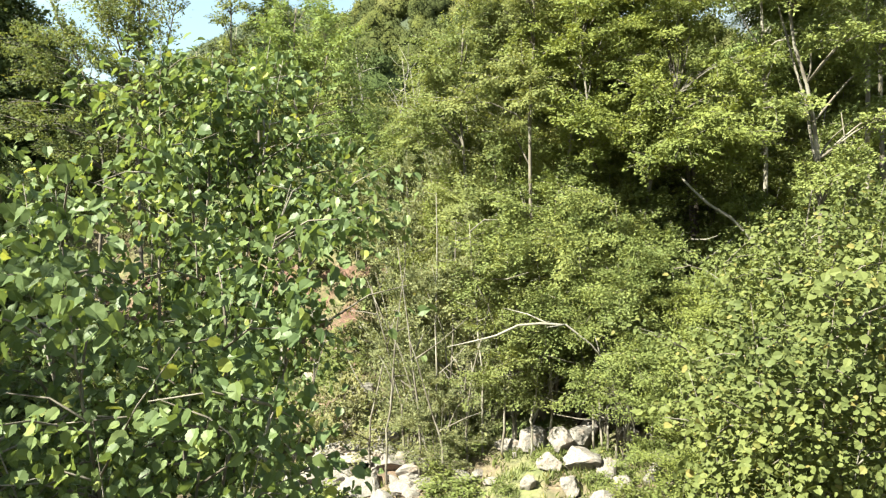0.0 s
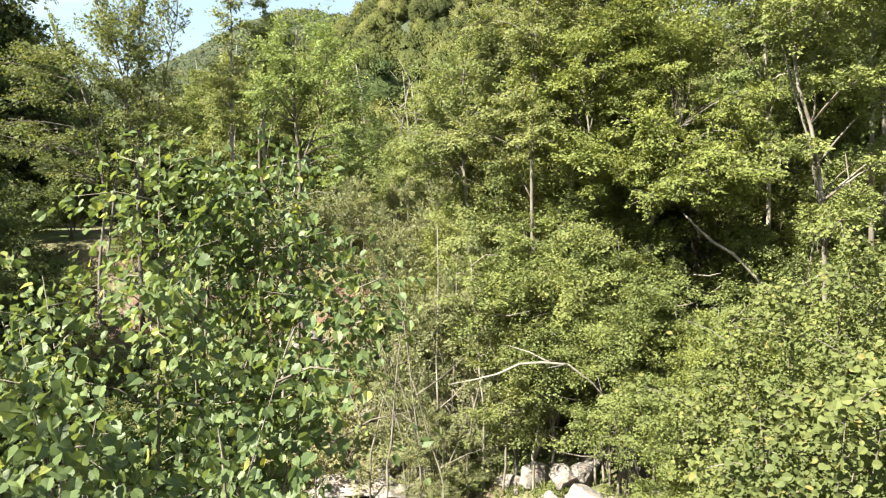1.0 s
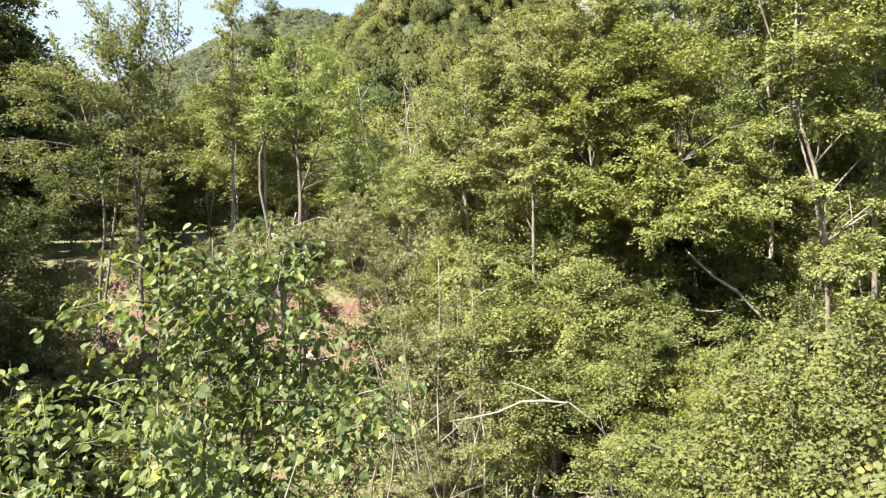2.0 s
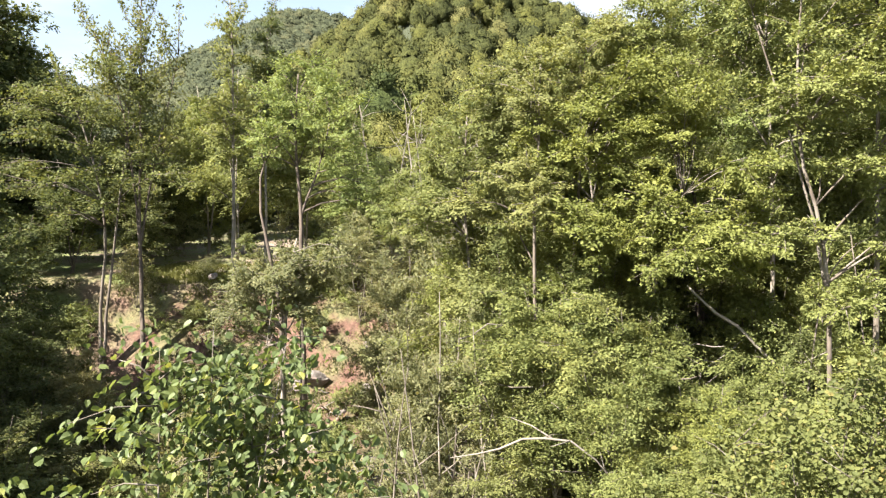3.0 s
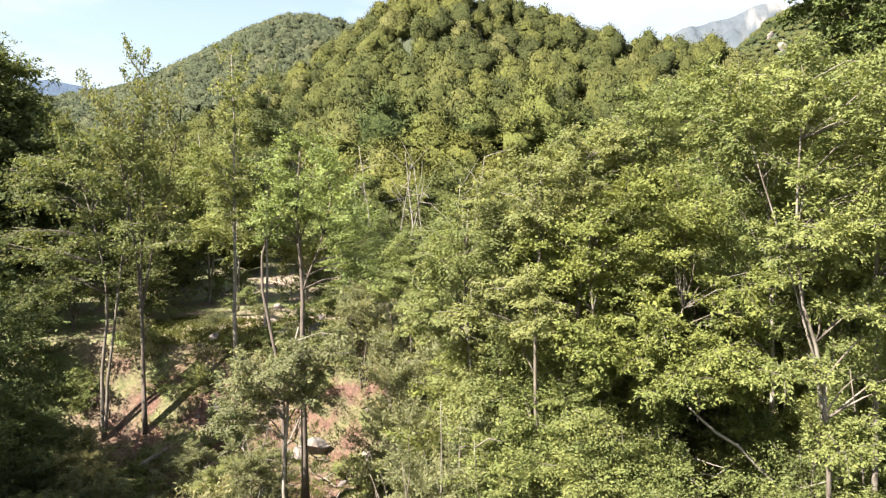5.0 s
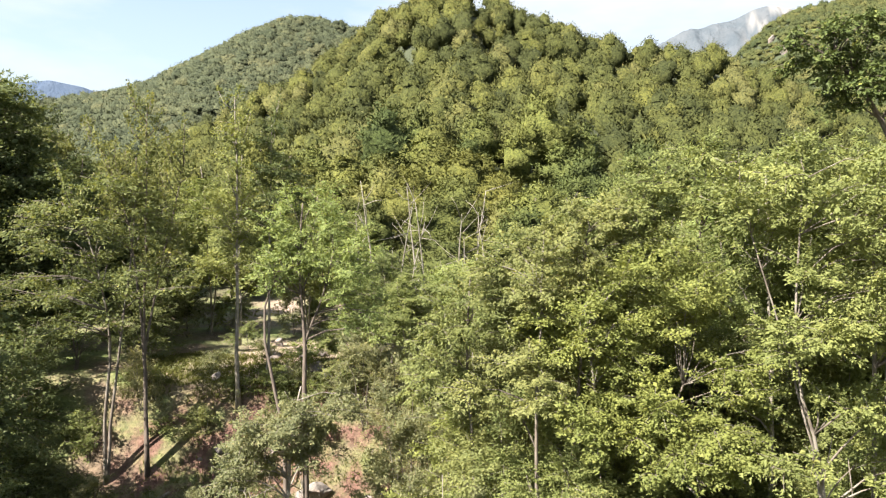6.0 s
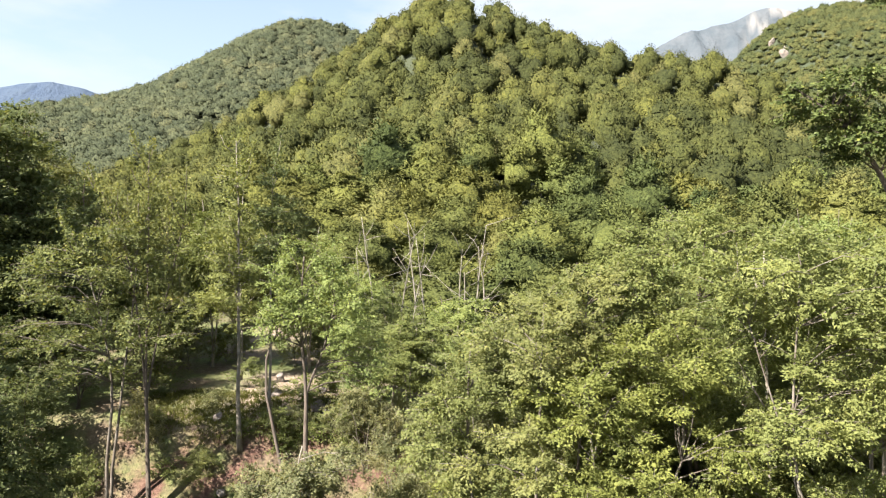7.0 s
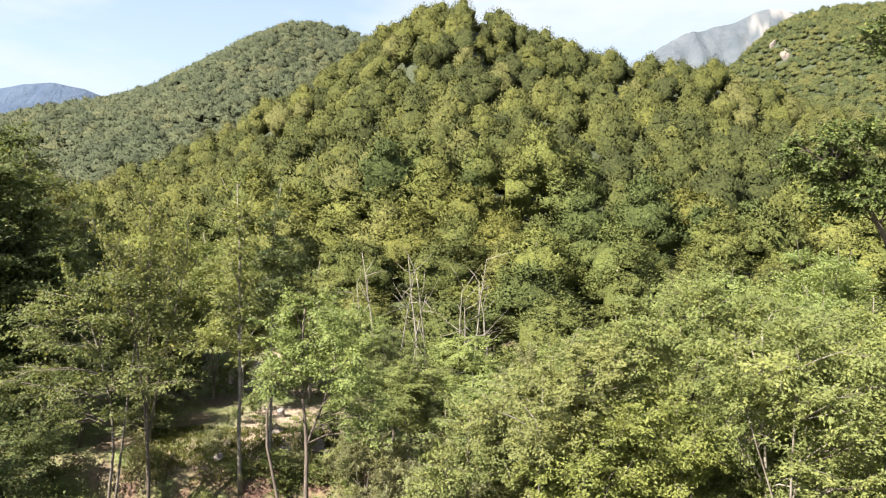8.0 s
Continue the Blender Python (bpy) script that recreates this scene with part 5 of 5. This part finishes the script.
stick("fallen_log", [(-11.6, 24.6, z_at(-11.6, 24.6) + 0.08), (-11.1, 25.8, z_at(-11.1, 25.8) + 0.1), (-10.6, 27.0, z_at(-10.6, 27.0) + 0.08)], [0.10, 0.11, 0.085], BARK, "fallen log lying on the red earth bank", seed=5)
for i, (p, q) in enumerate((((4.6, 15.9, 4.5), (5.5, 15.7, 5.0)), ((4.9, 16.0, 4.2), (5.4, 15.9, 5.1)), ((5.6, 15.8, 4.3), (6.3, 15.6, 4.9)), ((5.0, 15.6, 3.6), (6.0, 15.7, 4.3)), ((2.3, 16.0, 1.6), (3.3, 15.8, 2.1)), ((0.3, 17.4, 2.6), (1.5, 17.2, 3.2)), ((0.6, 17.6, 2.2), (1.4, 17.0, 2.9)))):
    g = (p[0] - 0.3, p[1] + 0.2, z_at(p[0] - 0.3, p[1] + 0.2) - 0.05)
    stick("dead_branch", [g, p, q], [0.03, 0.02, 0.006], DEADWOOD, "dry grey branch in the dark thicket", "branch", 5, 90 + i, 0.6)
for i, (x, y, h) in enumerate(((-2.6, 35.0, 5.6), (-3.4, 35.4, 6.2), (-2.3, 34.6, 4.6), (-0.9, 35.2, 5.4), (-1.4, 36.0, 6.0), (0.4, 36.2, 5.0), (1.2, 37.0, 6.0), (-4.2, 35.8, 5.0), (2.3, 37.4, 5.2), (0.9, 35.4, 4.2))):
    g = z_at(x, y)
    r = random.Random(i)
    lx = r.uniform(-1.3, 1.3)
    stick("bare_tree", [(x, y, g - 0.1), (x + lx * 0.35, y, g + h * 0.65), (x + lx, y, g + h * 1.35)], [0.055, 0.042, 0.012], DEADWOOD, "bare pale stem of a dead tree", "tree", 9, 20 + i, 1.3)
for i, (x, y, h, lx) in enumerate(((-0.15, 16.4, 6.4, 0.0), (0.15, 16.6, 5.6, 0.15), (-0.9, 16.8, 4.4, -0.8), (3.3, 15.4, 3.0, -0.5), (3.45, 15.4, 3.2, -0.25), (3.6, 15.5, 3.1, 0.1), (3.55, 15.3, 2.8, 0.35),
                                   (4.5, 15.2, 2.6, 0.2), (1.9, 15.3, 2.2, 0.2), (-1.3, 16.3, 5.0, 0.4), (-0.5, 15.9, 5.4, -0.5), (0.5, 15.7, 4.2, 0.6), (0.9, 15.9, 5.2, -0.3), (1.3, 15.5, 3.6, 0.5), (-1.8, 16.9, 4.0, 0.7), (0.0, 15.4, 3.2, -0.7),
                                   (3.9, 15.0, 3.4, 0.5), (4.1, 15.2, 3.6, -0.2), (3.75, 15.1, 3.8, -0.6), (5.2, 14.9, 4.2, -0.4), (2.4, 15.6, 4.0, -0.3), (6.9, 14.3, 7.5, 0.8), (9.0, 14.0, 7.0, 0.9), (8.2, 13.4, 7.5, -0.7), (-6.9, 25.2, 2.4, -0.4), (-6.6, 25.2, 2.6, 0.4))):
    g = z_at(x, y)
    stick("stem", [(x, y, g - 0.1), (x + lx * 0.1, y, g + h * 0.35), (x + lx, y, g + h)], [0.030, 0.024, 0.008], PALE if i % 4 == 0 else BARK, "slim tree stem on the bank", "tree", 4, 40 + i)


def stone(seed, x, y, size, flat=0.6, name="rock", label="pale weathered limestone block", up=0.0):
    r = random.Random(seed)
    bm = bmesh.new()
    bmesh.ops.create_icosphere(bm, subdivisions=3, radius=1.0)
    planes = [(Vector((r.gauss(0, 1), r.gauss(0, 1), r.gauss(0, 1))).normalized(), r.uniform(0.5, 0.85)) for _ in range(13)]
    off = Vector((seed * 3.1, seed * 1.7, 0))
    for v in bm.verts:
        for n, d in planes:
            over = v.co.dot(n) - d
            if over > 0:
                v.co -= n * over
        v.co += v.co.normalized() * (0.12 * noise.noise(v.co * 2.3 + off) + 0.07 * noise.noise(v.co * 6.0 + off))
    me = bpy.data.meshes.new(name)
    bm.to_mesh(me)
    bm.free()
    me.materials.append(ROCK)
    ob = new(name, me)
    ob.matrix_basis = Matrix.Translation((x, y, z_at(x, y) + size * flat * 0.4 + up)) @ pose(0, 0, 0, r.uniform(-20, 20), r.uniform(-20, 20), r.uniform(0, 360)) @ Matrix.Diagonal((size, size * r.uniform(0.6, 0.9), size * flat, 1))
    return tagged(ob, label, "rock", "rocks on the bank")


for i, (x, y, s, f) in enumerate(((2.0, 15.6, 0.42, 0.8), (2.6, 15.3, 0.38, 0.9), (3.0, 15.5, 0.45, 0.7), (3.3, 15.9, 0.36, 0.9), (2.9, 14.7, 0.55, 0.55), (3.4, 14.5, 0.40, 0.6), (4.2, 15.7, 0.5, 0.55),
                                  (4.7, 15.8, 0.42, 0.5), (1.5, 15.8, 0.4, 0.5), (4.6, 15.0, 0.3, 0.7), (2.2, 14.6, 0.36, 0.7), (3.6, 13.9, 0.42, 0.6), (2.5, 13.9, 0.34, 0.6), (3.1, 13.4, 0.36, 0.6), (1.7, 14.2, 0.28, 0.6), (4.3, 14.4, 0.34, 0.6), (5.0, 15.5, 0.38, 0.6), (3.9, 16.3, 0.45, 0.5), (0.4, 15.2, 0.35, 0.6), (-0.1, 15.6, 0.3, 0.6), (-1.4, 17.4, 0.95, 0.4), (-2.2, 17.8, 1.1, 0.4), (-2.9, 17.2, 0.8, 0.4), (-0.5, 16.4, 0.7, 0.35), (-1.9, 16.2, 0.8, 0.35),
                                  (-0.7, 17.0, 0.5, 0.5), (-2.4, 16.6, 0.5, 0.5), (-3.3, 16.4, 0.55, 0.45), (-1.7, 18.6, 0.6, 0.5), (-1.9, 20.6, 0.55, 0.7), (-2.4, 21.4, 0.5, 0.8))):
    stone(i + 1, x, y, s, f)
for i, (x, y, s, f, u) in enumerate(((-4.9, 26.9, 0.62, 0.7, 0.1), (-5.5, 26.8, 0.42, 0.8, 0.0), (-4.1, 22.6, 0.75, 0.45, 0.1), (-3.5, 22.9, 0.5, 0.5, 0), (-2.9, 26.6, 0.3, 0.8, 0), (-6.9, 30.8, 0.42, 0.8, 0.0), (-5.8, 31.2, 0.5, 0.7, 0.0),
                                     (-7.4, 30.4, 0.5, 0.4, 0), (-4.4, 30.0, 0.5, 0.4, 0), (-8.3, 25.4, 0.3, 0.7, 0), (-9.4, 25.0, 0.28, 0.7, 0))):
    stone(50 + i, x, y, s, f, up=u)
for i, (x, y, s) in enumerate(((395.0, 866.0, 5.0), (386.0, 816.0, 6.0), (391.0, 823.0, 4.5))):
    stone(300 + i, x, y, s, 1.3, "crag", "pale rock outcrop among the trees of the mountainside")
r = random.Random(78)
for i in range(34):
    x, y = r.uniform(-3.6, -0.2), r.uniform(15.4, 18.4)
    stone(200 + i, x, y, r.uniform(0.18, 0.46), r.uniform(0.35, 0.6), label="jagged layered limestone slab on the bank")
r = random.Random(77)
for i in range(30):
    x, y = r.uniform(-10.0, -1.8), r.uniform(23.4, 28.2)
    stone(80 + i, x, y, r.uniform(0.08, 0.26), r.uniform(0.5, 0.9), label="small loose stone on the red earth bank")
for i in range(26):
    x, y = r.uniform(-3.5, 5.8), r.uniform(12.2, 17.0)
    stone(120 + i, x, y, r.uniform(0.10, 0.24), r.uniform(0.5, 0.8), label="small loose pale stone among the weeds")
for i in range(14):
    x, y = r.uniform(-9.5, -2.0), r.uniform(22.8, 27.5)
    a, n = r.uniform(0, 6.3), r.uniform(0.7, 1.8)
    x1, y1 = x + math.cos(a) * n, y + math.sin(a) * n
    stick("dry_branch", [(x, y, z_at(x, y) + 0.05), ((x + x1) / 2, (y + y1) / 2, z_at((x + x1) / 2, (y + y1) / 2) + 0.25), (x1, y1, z_at(x1, y1) + r.uniform(0.1, 0.9))], [0.03, 0.024, 0.008], DEADWOOD, "dry broken branch lying on the bank", "branch", 3, 60 + i)
for i in range(14):
    x, y = r.uniform(-10.0, -4.0), r.uniform(30.2, 36.5)
    stone(160 + i, x, y, r.uniform(0.12, 0.42), r.uniform(0.5, 0.8), label="pale stone lying on the open terrace")
